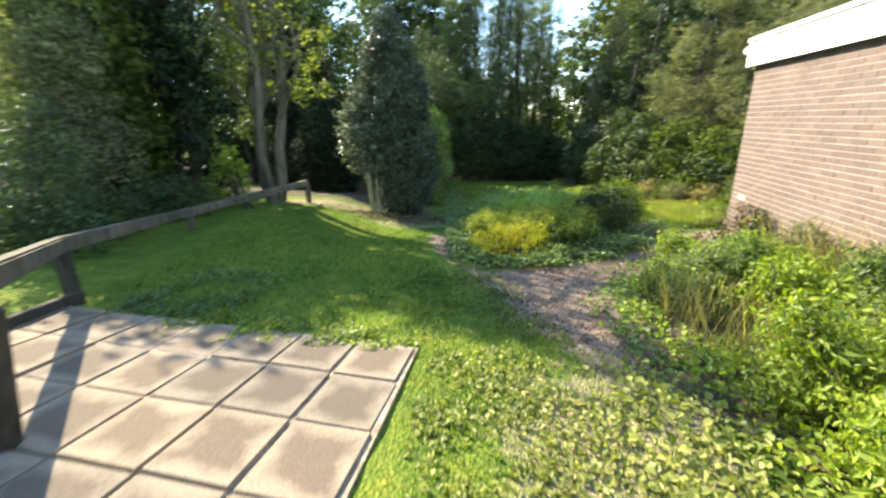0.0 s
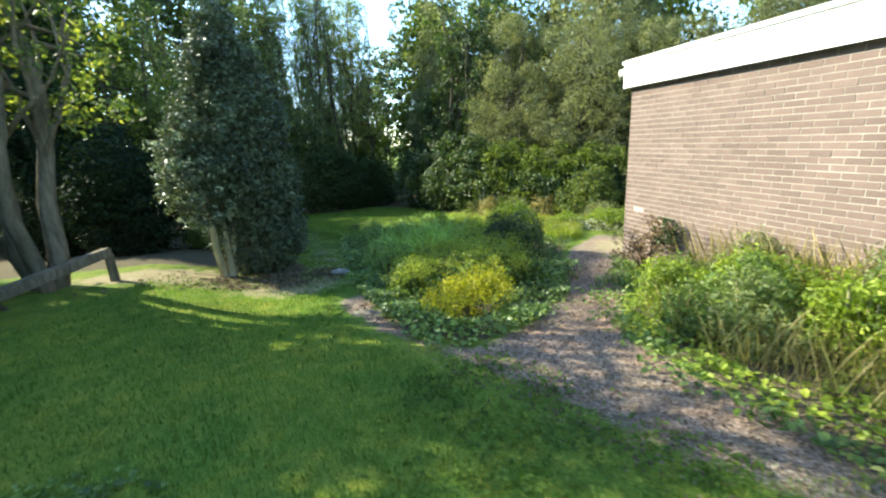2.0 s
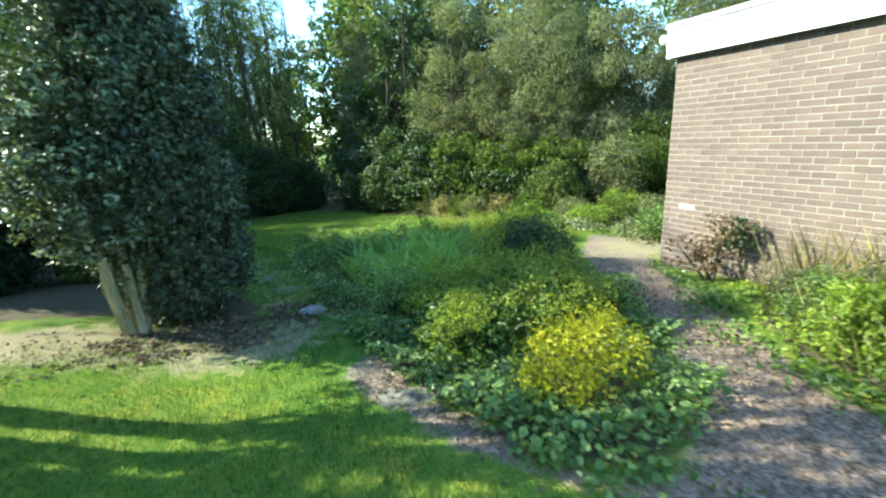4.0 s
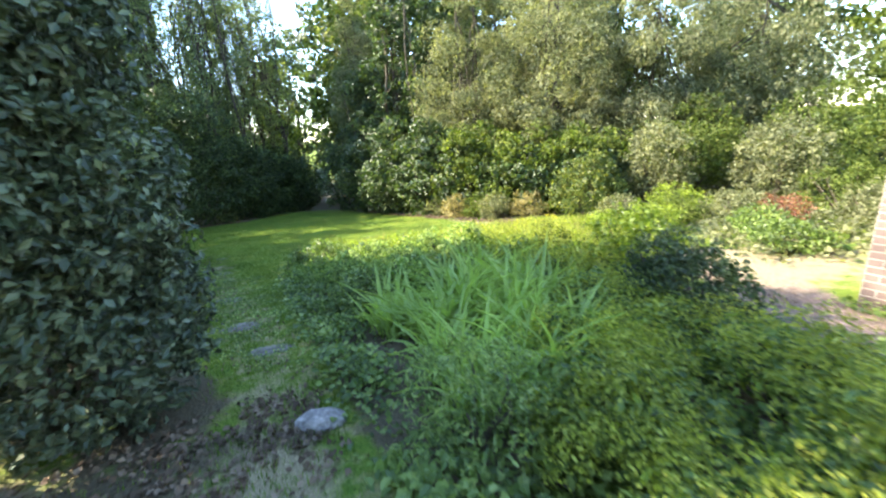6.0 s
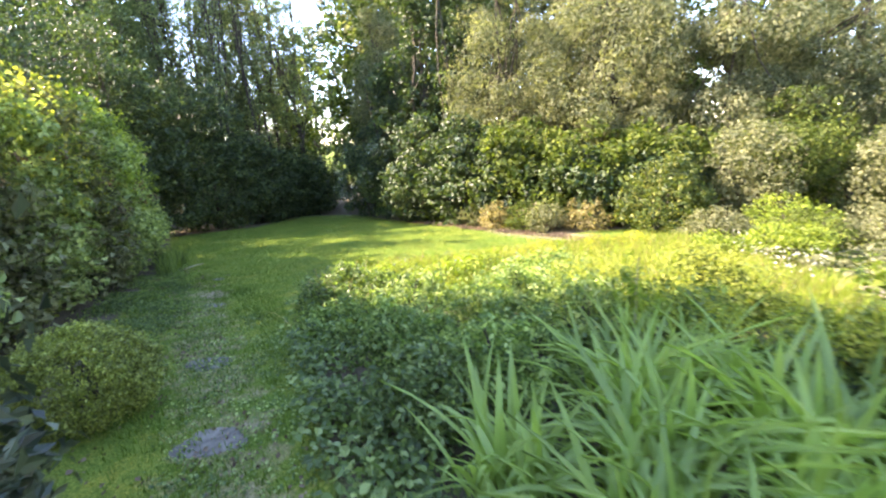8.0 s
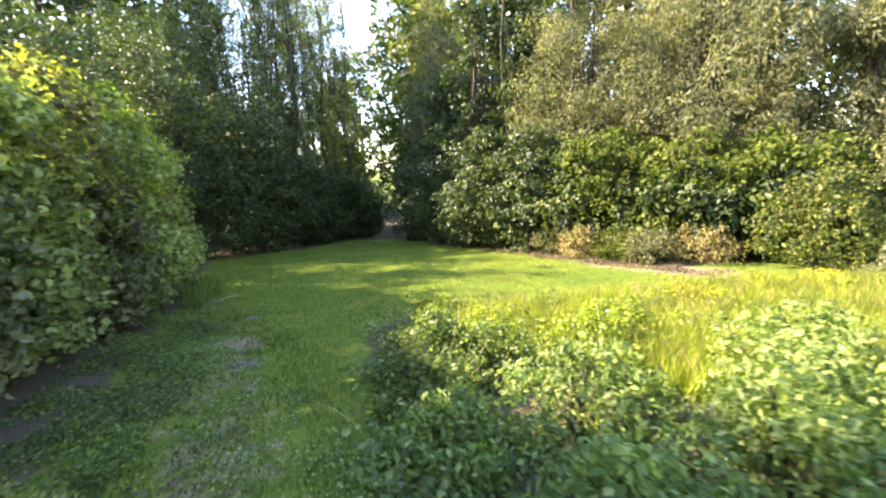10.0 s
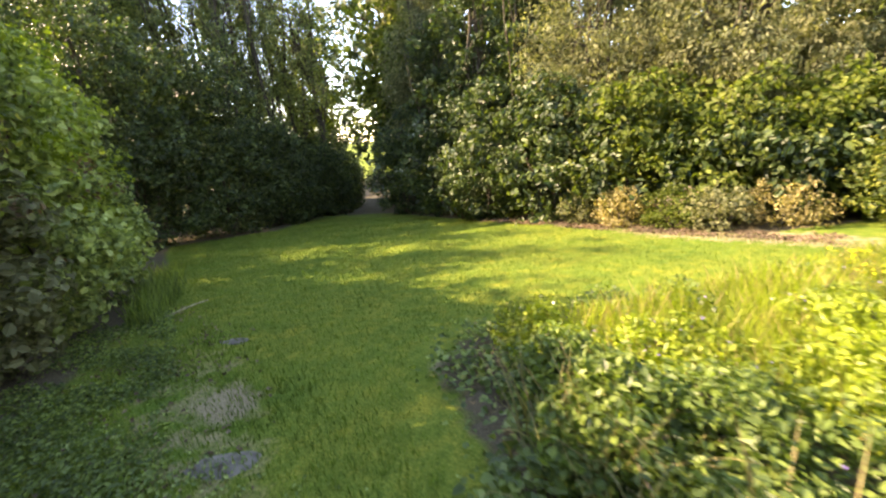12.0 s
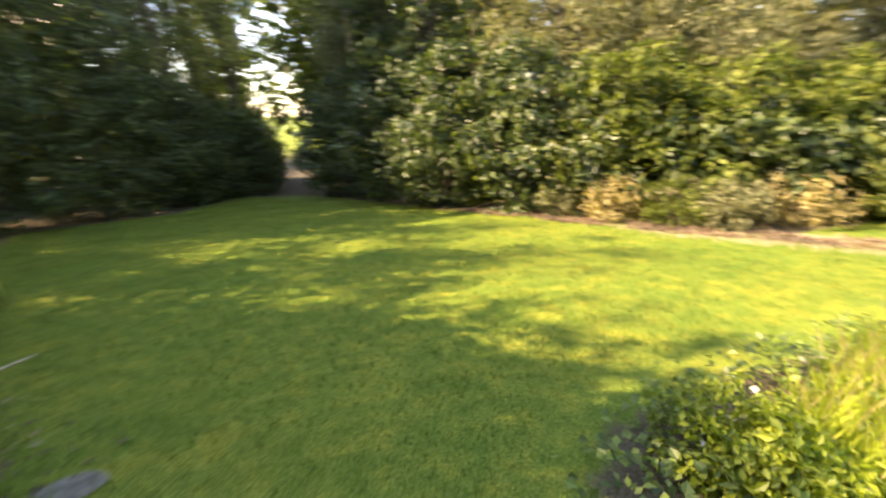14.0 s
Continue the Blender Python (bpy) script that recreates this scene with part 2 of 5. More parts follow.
M_ROOF = speckled("roof_felt", [(0.3, (0.06, 0.06, 0.06)), (0.7, (0.12, 0.12, 0.115))], 60)
M_STONE = speckled("stone_grey", [(0.3, (0.13, 0.12, 0.11)), (0.7, (0.34, 0.31, 0.28))], 25, 0.95, 9, 0.5, 0, 0.03)
M_FLAG = speckled("flagstone", [(0.3, (0.085, 0.078, 0.060)), (0.7, (0.19, 0.172, 0.135))], 18, 0.9, 4, 0.3)
M_CAR = speckled("car_paint", [(0.3, (0.16, 0.18, 0.22)), (0.7, (0.2, 0.22, 0.26))], 5, 0.3)
M_GLASS_DARK = speckled("dark_glass", [(0.3, (0.02, 0.025, 0.03)), (0.7, (0.03, 0.035, 0.04))], 5, 0.08)
M_TYRE = speckled("tyre_rubber", [(0.3, (0.015, 0.015, 0.015)), (0.7, (0.03, 0.03, 0.03))], 20, 0.8)


# ---- building blocks ----
def gz(x, y):
    """Height of the ground."""
    x, y = np.asarray(x, float), np.asarray(y, float)
    z = -0.148 - 0.060 * x - 0.0928 * y
    a = np.clip((-1.0 - x) / 2.0, 0, 1)
    c = np.clip((y - 5.0) / 4.0, 0, 1)
    z = z + 0.28 * (a * a * (3 - 2 * a)) * (c * c * (3 - 2 * c)) * np.clip((16 - y) / 4, 0, 1)
    far = np.clip((np.hypot(x, y - 12) - 30) / 30, 0, 1)
    return z * (1 - far) + (-2.5) * far + 0.015 * np.sin(x * 2.1 + y) * np.cos(y * 1.7 - x)


def G(x, y):
    return float(gz(x, y))


def mesh_np(name, verts, faces, mat, smooth=False):
    """A mesh from arrays of corners and of faces with the same number of corners."""
    me = bpy.data.meshes.new(name)
    verts, faces = np.asarray(verts, np.float32), np.asarray(faces, np.int32)
    nf, k = faces.shape
    me.vertices.add(len(verts))
    me.vertices.foreach_set("co", verts.ravel())
    me.loops.add(nf * k)
    me.loops.foreach_set("vertex_index", faces.ravel())
    me.polygons.add(nf)
    me.polygons.foreach_set("loop_start", np.arange(0, nf * k, k, dtype=np.int32))
    me.polygons.foreach_set("loop_total", np.full(nf, k, np.int32))
    me.polygons.foreach_set("use_smooth", np.full(nf, smooth))
    me.update(calc_edges=True)
    me.materials.append(mat)
    return me


def put(name, me, parent=None, label=""):
    ob = new(name, me)
    if parent is not None:
        ob.parent = parent
    return tagged(ob, label)


def part(name, bm, mat, parent, label=""):
    me = bpy.data.meshes.new(name)
    bm.to_mesh(me)
    bm.free()
    me.materials.append(mat)
    return put(name, me, parent, label)


def thing(name, x, y, z, label, category, group="", kind=""):
    ob = new(name)
    ob.location = (x, y, z)
    ob.empty_display_size = 0.2
    return tagged(ob, label, category, group, kind)


def unit(v):
    return v / np.maximum(np.linalg.norm(v, axis=-1, keepdims=True), 1e-9)


def leaf_arrays(c, n, size, rng, aspect=0.55, droop=None, big=False):
    """Leaves at points c, facing n: folded diamonds, or, if big, six-cornered blades."""
    N = len(c)
    n = unit(n)
    ref = rng.normal(size=(N, 3))
    if droop is not None:
        ref = ref * (1 - droop) + np.array([0, 0, -1.0]) * droop * 1.6
    u = unit(ref - (ref * n).sum(1, keepdims=True) * n)
    v = np.cross(n, u)
    L = (size * rng.uniform(0.6, 1.35, N))[:, None]
    W = L * aspect
    if not big:
        V = np.stack([c - u * L * 0.5, c + v * W * 0.5 + n * W * 0.18 - u * L * 0.05, c + u * L * 0.5, c - v * W * 0.5 + n * W * 0.18 - u * L * 0.05], 1)
        F = np.arange(N * 4).reshape(N, 4)
    else:
        V = np.stack([c - u * L * 0.5, c + v * W * 0.5 - u * L * 0.2 + n * W * 0.2, c + v * W * 0.38 + u * L * 0.2 + n * W * 0.15, c + u * L * 0.5 - n * L * 0.08,
                      c - v * W * 0.38 + u * L * 0.2 + n * W * 0.15, c - v * W * 0.5 - u * L * 0.2 + n * W * 0.2], 1)
        i = np.arange(N)[:, None] * 6
        F = np.concatenate([i + np.array([0, 1, 2, 3]), i + np.array([0, 3, 4, 5])], 0)
    return V.reshape(-1, 3), F


def clump_points(centres, radii, per, rng, shell=0.55, up=0.25, ruffle=0.55):
    """Points and facings of leaves in ragged clumps."""
    K = len(centres)
    idx = np.repeat(np.arange(K), per)
    d = unit(rng.normal(size=(len(idx), 3)))
    r = shell + (1 - shell) * rng.uniform(size=len(idx)) ** 0.7
    r = r * rng.uniform(0.8, 1.15, len(idx))
    c = centres[idx] + d * (radii[idx] * r)[:, None] * np.array([1, 1, 0.8])
    n = d + rng.normal(size=d.shape) * ruffle + np.array([0, 0, up])
    return c, n


def in_envelope(blobs, K, rng, surface=0.6):
    """K points in a union of ellipsoids (x, y, z, rx, ry, rz), most near their skin."""
    b = np.array(blobs, float)
    vol = np.prod(b[:, 3:], 1) ** (2 / 3)
    i = rng.choice(len(b), K, p=vol / vol.sum())
    d = unit(rng.normal(size=(K, 3)))
    r = np.where(rng.uniform(size=K) < surface, rng.uniform(0.8, 1.02, K), rng.uniform(0.2, 0.85, K))
    return b[i, :3] + d * b[i, 3:] * r[:, None]


def foliage(name, mat, blobs, clumps, clump_r, per, size, seed, parent=None, label="", aspect=0.55, shell=0.5, surface=0.65, droop=None, big=False, floor=None, up=0.25, ruffle=0.55):
    rng = np.random.default_rng(seed)
    c = in_envelope(blobs, clumps, rng, surface)
    rr = clump_r * rng.uniform(0.6, 1.4, clumps)
    p, n = clump_points(c, rr, per, rng, shell, up, ruffle)
    if floor is not None:
        keep = p[:, 2] > floor(p[:, 0], p[:, 1])
        p, n = p[keep], n[keep]
    V, F = leaf_arrays(p, n, np.full(len(p), size), rng, aspect, droop, big)
    return put(name, mesh_np(name, V, F, mat), parent, label)


def tube(points, radii, sides=8):
    """A tapered tube along points: its corners and faces."""
    P = np.array(points, float)
    T = unit(np.gradient(P, axis=0))
    ref = np.array([0.31, 0.17, 0.93]) if abs(T[0][2]) < 0.9 else np.array([1.0, 0.1, 0.0])
    V = []
    for p, t, r in zip(P, T, radii):
        a = unit(np.cross(t, ref))
        b = np.cross(t, a)
        for k in range(sides):
            q = 2 * math.pi * k / sides
            V.append(p + r * (a * math.cos(q) + b * math.sin(q)) * (1 + 0.08 * math.sin(3 * q + p[2] * 4)))
    F = []
    for i in range(len(P) - 1):
        for k in range(sides):
            a0, a1 = i * sides + k, i * sides + (k + 1) % sides
            F.append((a0, a1, a1 + sides, a0 + sides))
    return np.array(V), np.array(F)


def join(parts):
    V, F, o = [], [], 0
    for v, f in parts:
        V.append(v)
        F.append(f + o)
        o += len(v)
    return np.concatenate(V), np.concatenate(F)


def limb_path(a, b, rng, bend=0.12, n=7):
    a, b = np.array(a, float), np.array(b, float)
    s = np.linspace(0, 1, n)[:, None]
    length = np.linalg.norm(b - a)
    wob = np.cumsum(rng.normal(size=(n, 3)) * bend * length / n, 0)
    wob -= wob[0]
    return a + (b - a) * s + wob


def wood(name, paths, mat, parent, label=""):
    """Stems, each a part of its own. paths: (points, first radius, last radius)."""
    made = None
    for p, r0, r1 in paths:
        V, F = tube(p, np.linspace(r0, r1, len(p)), 6)
        made = put(name, mesh_np(name, V, F, mat, True), parent, label)
    return made


def box_bm(x0, y0, z0, x1, y1, z1, bevel=0.0):
    bm = bmesh.new()
    bmesh.ops.create_cube(bm, size=1)
    bmesh.ops.scale(bm, vec=(x1 - x0, y1 - y0, z1 - z0), verts=bm.verts)
    bmesh.ops.translate(bm, vec=((x0 + x1) / 2, (y0 + y1) / 2, (z0 + z1) / 2), verts=bm.verts)
    if bevel:
        bmesh.ops.bevel(bm, geom=bm.edges[:], offset=bevel, segments=2, affect="EDGES")
    return bm


# ---- ground ----
def inside(poly, x, y):
    c = np.zeros(x.shape, bool)
    for (x0, y0), (x1, y1) in zip(poly, poly[1:] + poly[:1]):
        hit = ((y0 > y) != (y1 > y)) & (x < (x1 - x0) * (y - y0) / (y1 - y0 + 1e-12) + x0)
        c ^= hit
    return c


CHIPS = [(1.05, 1.9), (0.8, 2.7), (0.5, 4.0), (-0.1, 5.5), (-0.3, 7.0), (0.25, 7.3), (0.05, 6.4), (0.25, 4.95), (0.55, 4.7), (1.25, 4.9), (2.4, 5.6), (3.6, 6.9),
         (5.2, 8.5), (7.2, 9.6), (7.2, 8.4), (5.4, 7.3), (2.8, 5.1), (1.9, 4.4), (1.6, 3.4), (1.6, 2.3), (1.4, 1.5)]
BED = [(0.08, 6.5), (0.2, 7.7), (0.45, 9.3), (0.7, 10.8), (1.15, 12.7), (1.6, 14.2), (2.1, 15.6), (3.0, 15.9), (5.0, 15.0), (8.0, 13.6), (9.0, 12.8), (7.4, 10.5),
       (5.6, 9.0), (3.6, 7.1), (2.4, 5.8), (1.25, 5.0), (0.55, 4.8), (0.25, 5.0)]
WEEDS = [(1.4, 0.2), (1.5, 2.1), (1.75, 3.6), (2.6, 4.8), (4.4, 5.7), (3.2, 0.0)]
LEFT_EDGE = [(-4.0, 10.5), (-2.0, 10.4), (-0.9, 9.4), (-0.25, 9.6), (-0.35, 10.8), (-0.75, 12.2), (-0.6, 14.4), (-0.35, 17.2), (0.1, 19.6), (0.4, 21.8), (0.6, 29.5), (4.4, 30.6), (8.0, 35.0),
             (10.2, 32.0), (9.3, 24.0), (9.0, 20.4), (8.8, 17.5), (9.2, 15.6), (13.0, 13.7), (19.6, 12.9), (30, 14), (30, 60), (-40, 60), (-40, 10.5)]


def axis(a, b, step, far):
    fine = np.arange(a, b + 1e-6, step)
    grow = [step]
    while sum(grow) < far:
        grow.append(grow[-1] * 1.25)
    out = np.cumsum(grow)
    return np.concatenate([a - out[::-1], fine, b + out])


gx, gy = axis(-4.5, 10.0, 0.11, 500), axis(-2.0, 30.0, 0.11, 500)
XX, YY = np.meshgrid(gx, gy)
ZZ = gz(XX, YY)
rngg = np.random.default_rng(5)
near = (np.abs(XX - 3) < 8) & (YY > -2) & (YY < 32)
ZZ = ZZ + near * rngg.normal(size=ZZ.shape) * 0.004
nx, ny = len(gx), len(gy)
ii = (np.arange(ny - 1)[:, None] * nx + np.arange(nx - 1)[None]).ravel()
me = mesh_np("ground", np.stack([XX, YY, ZZ], -1).reshape(-1, 3), np.stack([ii, ii + 1, ii + nx + 1, ii + nx], 1), M_GROUND, True)
xs, ys = XX.ravel(), YY.ravel()


def soften(mask):
    m = mask.reshape(ny, nx).astype(float)
    for _ in range(3):
        m = (m + np.roll(m, 1, 0) + np.roll(m, -1, 0) + np.roll(m, 1, 1) + np.roll(m, -1, 1)) / 5
    return m.ravel()


cover = np.ones((len(xs), 4), np.float32)
cover[:, 0] = soften(inside(CHIPS, xs, ys))
cover[:, 1] = soften(inside(BED, xs, ys) | inside(WEEDS, xs, ys) | inside(LEFT_EDGE, xs, ys)) * 0.8
dry = np.exp(-((xs + 2.5) ** 2 / 1.8 + (ys - 9.35) ** 2 / 0.6)) + 0.8 * np.exp(-((xs - 6.7) ** 2 / 3.6 + (ys - 7.8) ** 2 / 1.8)) + 0.75 * np.exp(-((xs + 0.7) ** 2 / 1.2 + (ys - 8.3) ** 2 / 0.7)) + 0.8 * np.exp(-((xs - 0.8) ** 2 / 0.5 + (ys - 1.5) ** 2 / 1.2)) + 0.8 * np.exp(-((xs - 8.9) ** 2 / 0.8 + (ys - 16) ** 2 / 9))
dry += 0.75 * np.exp(-((xs - 2.2) ** 2 / 0.08 + (ys - 15.4) ** 2 / 0.12)) + 0.75 * np.exp(-((xs - 0.75) ** 2 / 0.02 + (ys - 16.1) ** 2 / 0.03)) + 0.44 * np.exp(-((xs - 0.1 - (ys - 9) * 0.06) / 0.55) ** 4) * np.clip((ys - 8.3) / 1.2, 0, 1) * np.clip((19.3 - ys) / 2.5, 0, 1)
cover[:, 1] = np.clip(cover[:, 1] + 0.75 * np.exp(-((xs + 0.95) ** 2 / 0.9 + (ys - 9.0) ** 2 / 0.28)) + 0.5 * np.exp(-((xs - 1.5) ** 2 / 0.25 + (ys - 2.3) ** 2 / 0.3)), 0, 1)
cover[:, 2] = np.clip(dry, 0, 1)
ca = me.color_attributes.new("cover", "FLOAT_COLOR", "POINT")
ca.data.foreach_set("color", cover.ravel())
ground = tagged(put("ground", me), "sloping garden ground of mown lawn, bark chip path and bare soil", "ground", kind="structure")

# ---- house ----
WX, WY = 4.91, 6.90
WA = math.atan2(-0.19, 0.982)
WALL_LEN, WALL_TOP, WALL_FOOT = 9.5, 1.88, -1.45
house = thing("house", WX, WY, -1.2, "single-storey brown brick house with a deep white fascia and flat roof", "house")
house.rotation_euler[2] = WA
# in the house's own frame the long wall runs from the corner towards -y, and its face looks to -x
zo = -1.2
wall = part("wall", box_bm(0.004, -WALL_LEN, WALL_FOOT - zo, 0.29, 0.0, WALL_TOP - zo), M_MORTAR, house, "brown brickwork with pale mortar")
part("wall", box_bm(0.29, -0.29, WALL_FOOT - zo, 7.0, -0.004, WALL_TOP - zo), M_MORTAR, house, "brown brickwork with pale mortar")
part("wall", box_bm(0.29, -WALL_LEN, WALL_FOOT - zo, 7.0, -WALL_LEN + 0.28, WALL_TOP - zo), M_MORTAR, house, "brown brickwork with pale mortar")
part("wall", box_bm(6.72, -WALL_LEN + 0.28, WALL_FOOT - zo, 7.0, -0.29, WALL_TOP - zo), M_MORTAR, house, "brown brickwork with pale mortar")
part("fascia", box_bm(-0.10, -WALL_LEN - 0.1, WALL_TOP - zo + 0.002, -0.075, 0.10, WALL_TOP - zo + 0.36, 0.003), M_WHITE, house, "white painted fascia board")
part("fascia", box_bm(-0.075, 0.075, WALL_TOP - zo + 0.002, 7.1, 0.10, WALL_TOP - zo + 0.36, 0.003), M_WHITE, house, "white painted fascia board")
part("roof_edge", box_bm(-0.125, -WALL_LEN - 0.12, WALL_TOP - zo + 0.36, 7.12, 0.125, WALL_TOP - zo + 0.42, 0.008), M_WHITE, house, "white metal roof edge trim")
part("soffit", box_bm(-0.075, -WALL_LEN - 0.1, WALL_TOP - zo + 0.002, 7.0, 0.075, WALL_TOP - zo + 0.03), M_WOOD_DARK, house, "dark soffit")
part("roof", box_bm(-0.07, -WALL_LEN - 0.05, WALL_TOP - zo + 0.42, 7.0, 0.07, WALL_TOP - zo + 0.44), M_ROOF, house, "grey felt flat roof")
part("gutter_end", box_bm(-0.12, 0.127, WALL_TOP - zo + 0.2, 0.0, 0.22, WALL_TOP - zo + 0.31, 0.02), M_WHITE, house, "white plastic gutter end")

# ---- patio ----
ORIGIN = np.array([-0.23, 2.52])
D2 = np.array([-0.983, 0.183])
D1 = np.array([-0.150, -0.989])
SA, SB = 0.4225, 0.466
patio_rot = math.atan2(-D2[1], -D2[0])
rngp = np.random.default_rng(8)
patio = tagged(new("patio"), "weathered concrete slab patio with gritty joints beside the lawn", "patio", kind="structure")
corner = ORIGIN + D2 * SA * 7 + D1 * SB * 9
pts = [ORIGIN - D2 * 0.02 - D1 * 0.02, ORIGIN + D2 * (SA * 7 + 0.02) - D1 * 0.02, corner, ORIGIN - D2 * 0.02 + D1 * SB * 9]
bm = bmesh.new()
lo = [bm.verts.new((p[0], p[1], G(*p) - 0.12)) for p in pts]
hi = [bm.verts.new((p[0], p[1], G(*p) + 0.012)) for p in pts]
bm.faces.new(hi[::-1]), bm.faces.new(lo)
for i in range(4):
    bm.faces.new((lo[i], hi[i], hi[(i + 1) % 4], lo[(i + 1) % 4]))
bmesh.ops.recalc_face_normals(bm, faces=bm.faces)
part("patio_bed", bm, M_JOINT, patio, "sandy joints with moss")
slab_meshes = []
for k in range(4):
    bm = box_bm(-SA / 2 + 0.009, -SB / 2 + 0.009, -0.03, SA / 2 - 0.009, SB / 2 - 0.009, 0.010, 0.006)
    for v in bm.verts:
        v.co.x += rngp.normal() * 0.0015
        v.co.y += rngp.normal() * 0.0015
    me = bpy.data.meshes.new("slab")
    bm.to_mesh(me)
    bm.free()
    me.materials.append(M_SLAB)
    slab_meshes.append(me)
SLOPE = Vector((0.060, 0.0928, 1)).normalized().to_track_quat("Z", "Y").to_matrix().to_4x4()
for i in range(7):
    for j in range(9):
        p = ORIGIN + D2 * SA * (i + 0.5) + D1 * SB * (j + 0.5)
        s = put("slab", slab_meshes[(i * 3 + j) % 4], patio)
        tilt = Matrix.Rotation(rngp.normal() * 0.006, 4, "X") @ Matrix.Rotation(rngp.normal() * 0.006, 4, "Y")
        n = Vector((0.060, 0.0928, 1)).normalized()
        base = Matrix.Translation((p[0], p[1], G(*p) + 0.018 + rngp.normal() * 0.002))
        xa = (Vector((math.cos(patio_rot), math.sin(patio_rot), 0)) - n * n.dot(Vector((math.cos(patio_rot), math.sin(patio_rot), 0)))).normalized()
        ya = n.cross(xa)
        R = Matrix((xa, ya, n)).transposed().to_4x4()
        s.matrix_basis = base @ R @ tilt


# ---- fences ----
def beam(a, b, w, h):
    """A squared timber from a to b."""
    a, b = Vector(a), Vector(b)
    d = (b - a)
    bm = box_bm(0, -w / 2, -h / 2, d.length, w / 2, h / 2, min(w, h) * 0.12)
    up = Vector((0, 0, 1)) if abs(d.normalized().z) < 0.9 else Vector((1, 0, 0))
    side = up.cross(d.normalized()).normalized()
    m = Matrix((d.normalized(), side, d.normalized().cross(side))).transposed().to_4x4()
    bm.transform(Matrix.Translation(a) @ m)
    return bm


POSTS = [(-1.95, 1.42, 0.74), (-3.27, 3.27, 0.52), (-4.08, 6.34, 0.30), (-3.06, 9.05, 0.46)]
rail_fence = thing("rail_fence", -3.27, 3.27, G(-3.27, 3.27), "low weathered timber rail fence round the lawn", "fence")
bx, by, bz = rail_fence.location


def rel(x, y, z):
    return (x - bx, y - by, z - bz)


for k, (x, y, h) in enumerate(POSTS):
    part("post", beam(rel(x, y, G(x, y) - 0.05), rel(x + (0.16 if k == 0 else 0), y, G(x, y) + h - 0.06), 0.10, 0.10), M_WOOD_DARK if k < 2 else M_WOOD, rail_fence)
for (x0, y0, h0), (x1, y1, h1) in zip(POSTS, POSTS[1:]):
    part("rail", beam(rel(x0, y0, G(x0, y0) + h0 - 0.02), rel(x1, y1, G(x1, y1) + h1 - 0.02), 0.12, 0.13), M_WOOD, rail_fence)
part("rail", beam(rel(-1.95, 1.47, G(-1.95, 1.5) + 0.72), rel(-3.04, -0.4, G(-2.9, -0.4) + 0.72), 0.09, 0.08), M_WOOD_DARK, rail_fence)
edging = thing("timber_edging", -3.1, 2.6, G(-3.1, 2.6), "dark timber edging board along the patio", "edging")
part("board", beam((0, -1.4, 0.13 + 0.04), (-0.05, 0.62, -0.055 + 0.04), 0.07, 0.12), M_WOOD_DARK, edging)

back_fence = thing("picket_fence", -7.6, 6.6, G(-7.6, 6.6), "low dark timber fence with short uprights", "fence")
for k in range(16):
    x = -1.6 + k * 0.22
    y = 1.0 - k * 0.0
    part("upright", beam((x, y, G(-7.6 + x, 6.6 + y) - back_fence.location.z), (x, y, 0.42), 0.05, 0.05), M_WOOD_DARK, back_fence)
part("rail", beam((-1.7, 1.0, 0.42), (1.8, 1.0, 0.40), 0.05, 0.07), M_WOOD_DARK, back_fence)


# ---- plants ----
def shrub(name, x, y, label, category, mat, blobs, clumps, clump_r, per, size, seed, aspect=0.55, stems=None, stem_mat=None, more=(), group="", **kw):
    """A bush: stems and foliage under one base. blobs are relative to its foot."""
    z = G(x, y)
    t = thing(name, x, y, z, label, category, group)
    low = lambda px, py: gz(px + x, py + y) - z + 0.01
    foliage("foliage", mat, blobs, clumps, clump_r, per, size, seed, t, aspect=aspect, floor=low, **kw)
    for k, (m2, b2, c2, r2, p2, s2) in enumerate(more):
        foliage("foliage", m2, b2, c2, r2, p2, s2, seed + 77 + k, t, aspect=aspect, floor=low, **kw)
    rng = np.random.default_rng(seed + 1)
    top = max(b[2] for b in blobs)
    paths = []
    for k in range(stems or 6):
        b = blobs[k % len(blobs)]
        e = (b[0] + rng.normal() * b[3] * 0.35, b[1] + rng.normal() * b[4] * 0.35, b[2] + b[5] * 0.4)
        paths.append((limb_path((rng.normal() * 0.05, rng.normal() * 0.05, -0.05), e, rng), 0.02 + 0.008 * top, 0.006))
    wood("stem", paths, stem_mat or M_BARK, t)
    return t


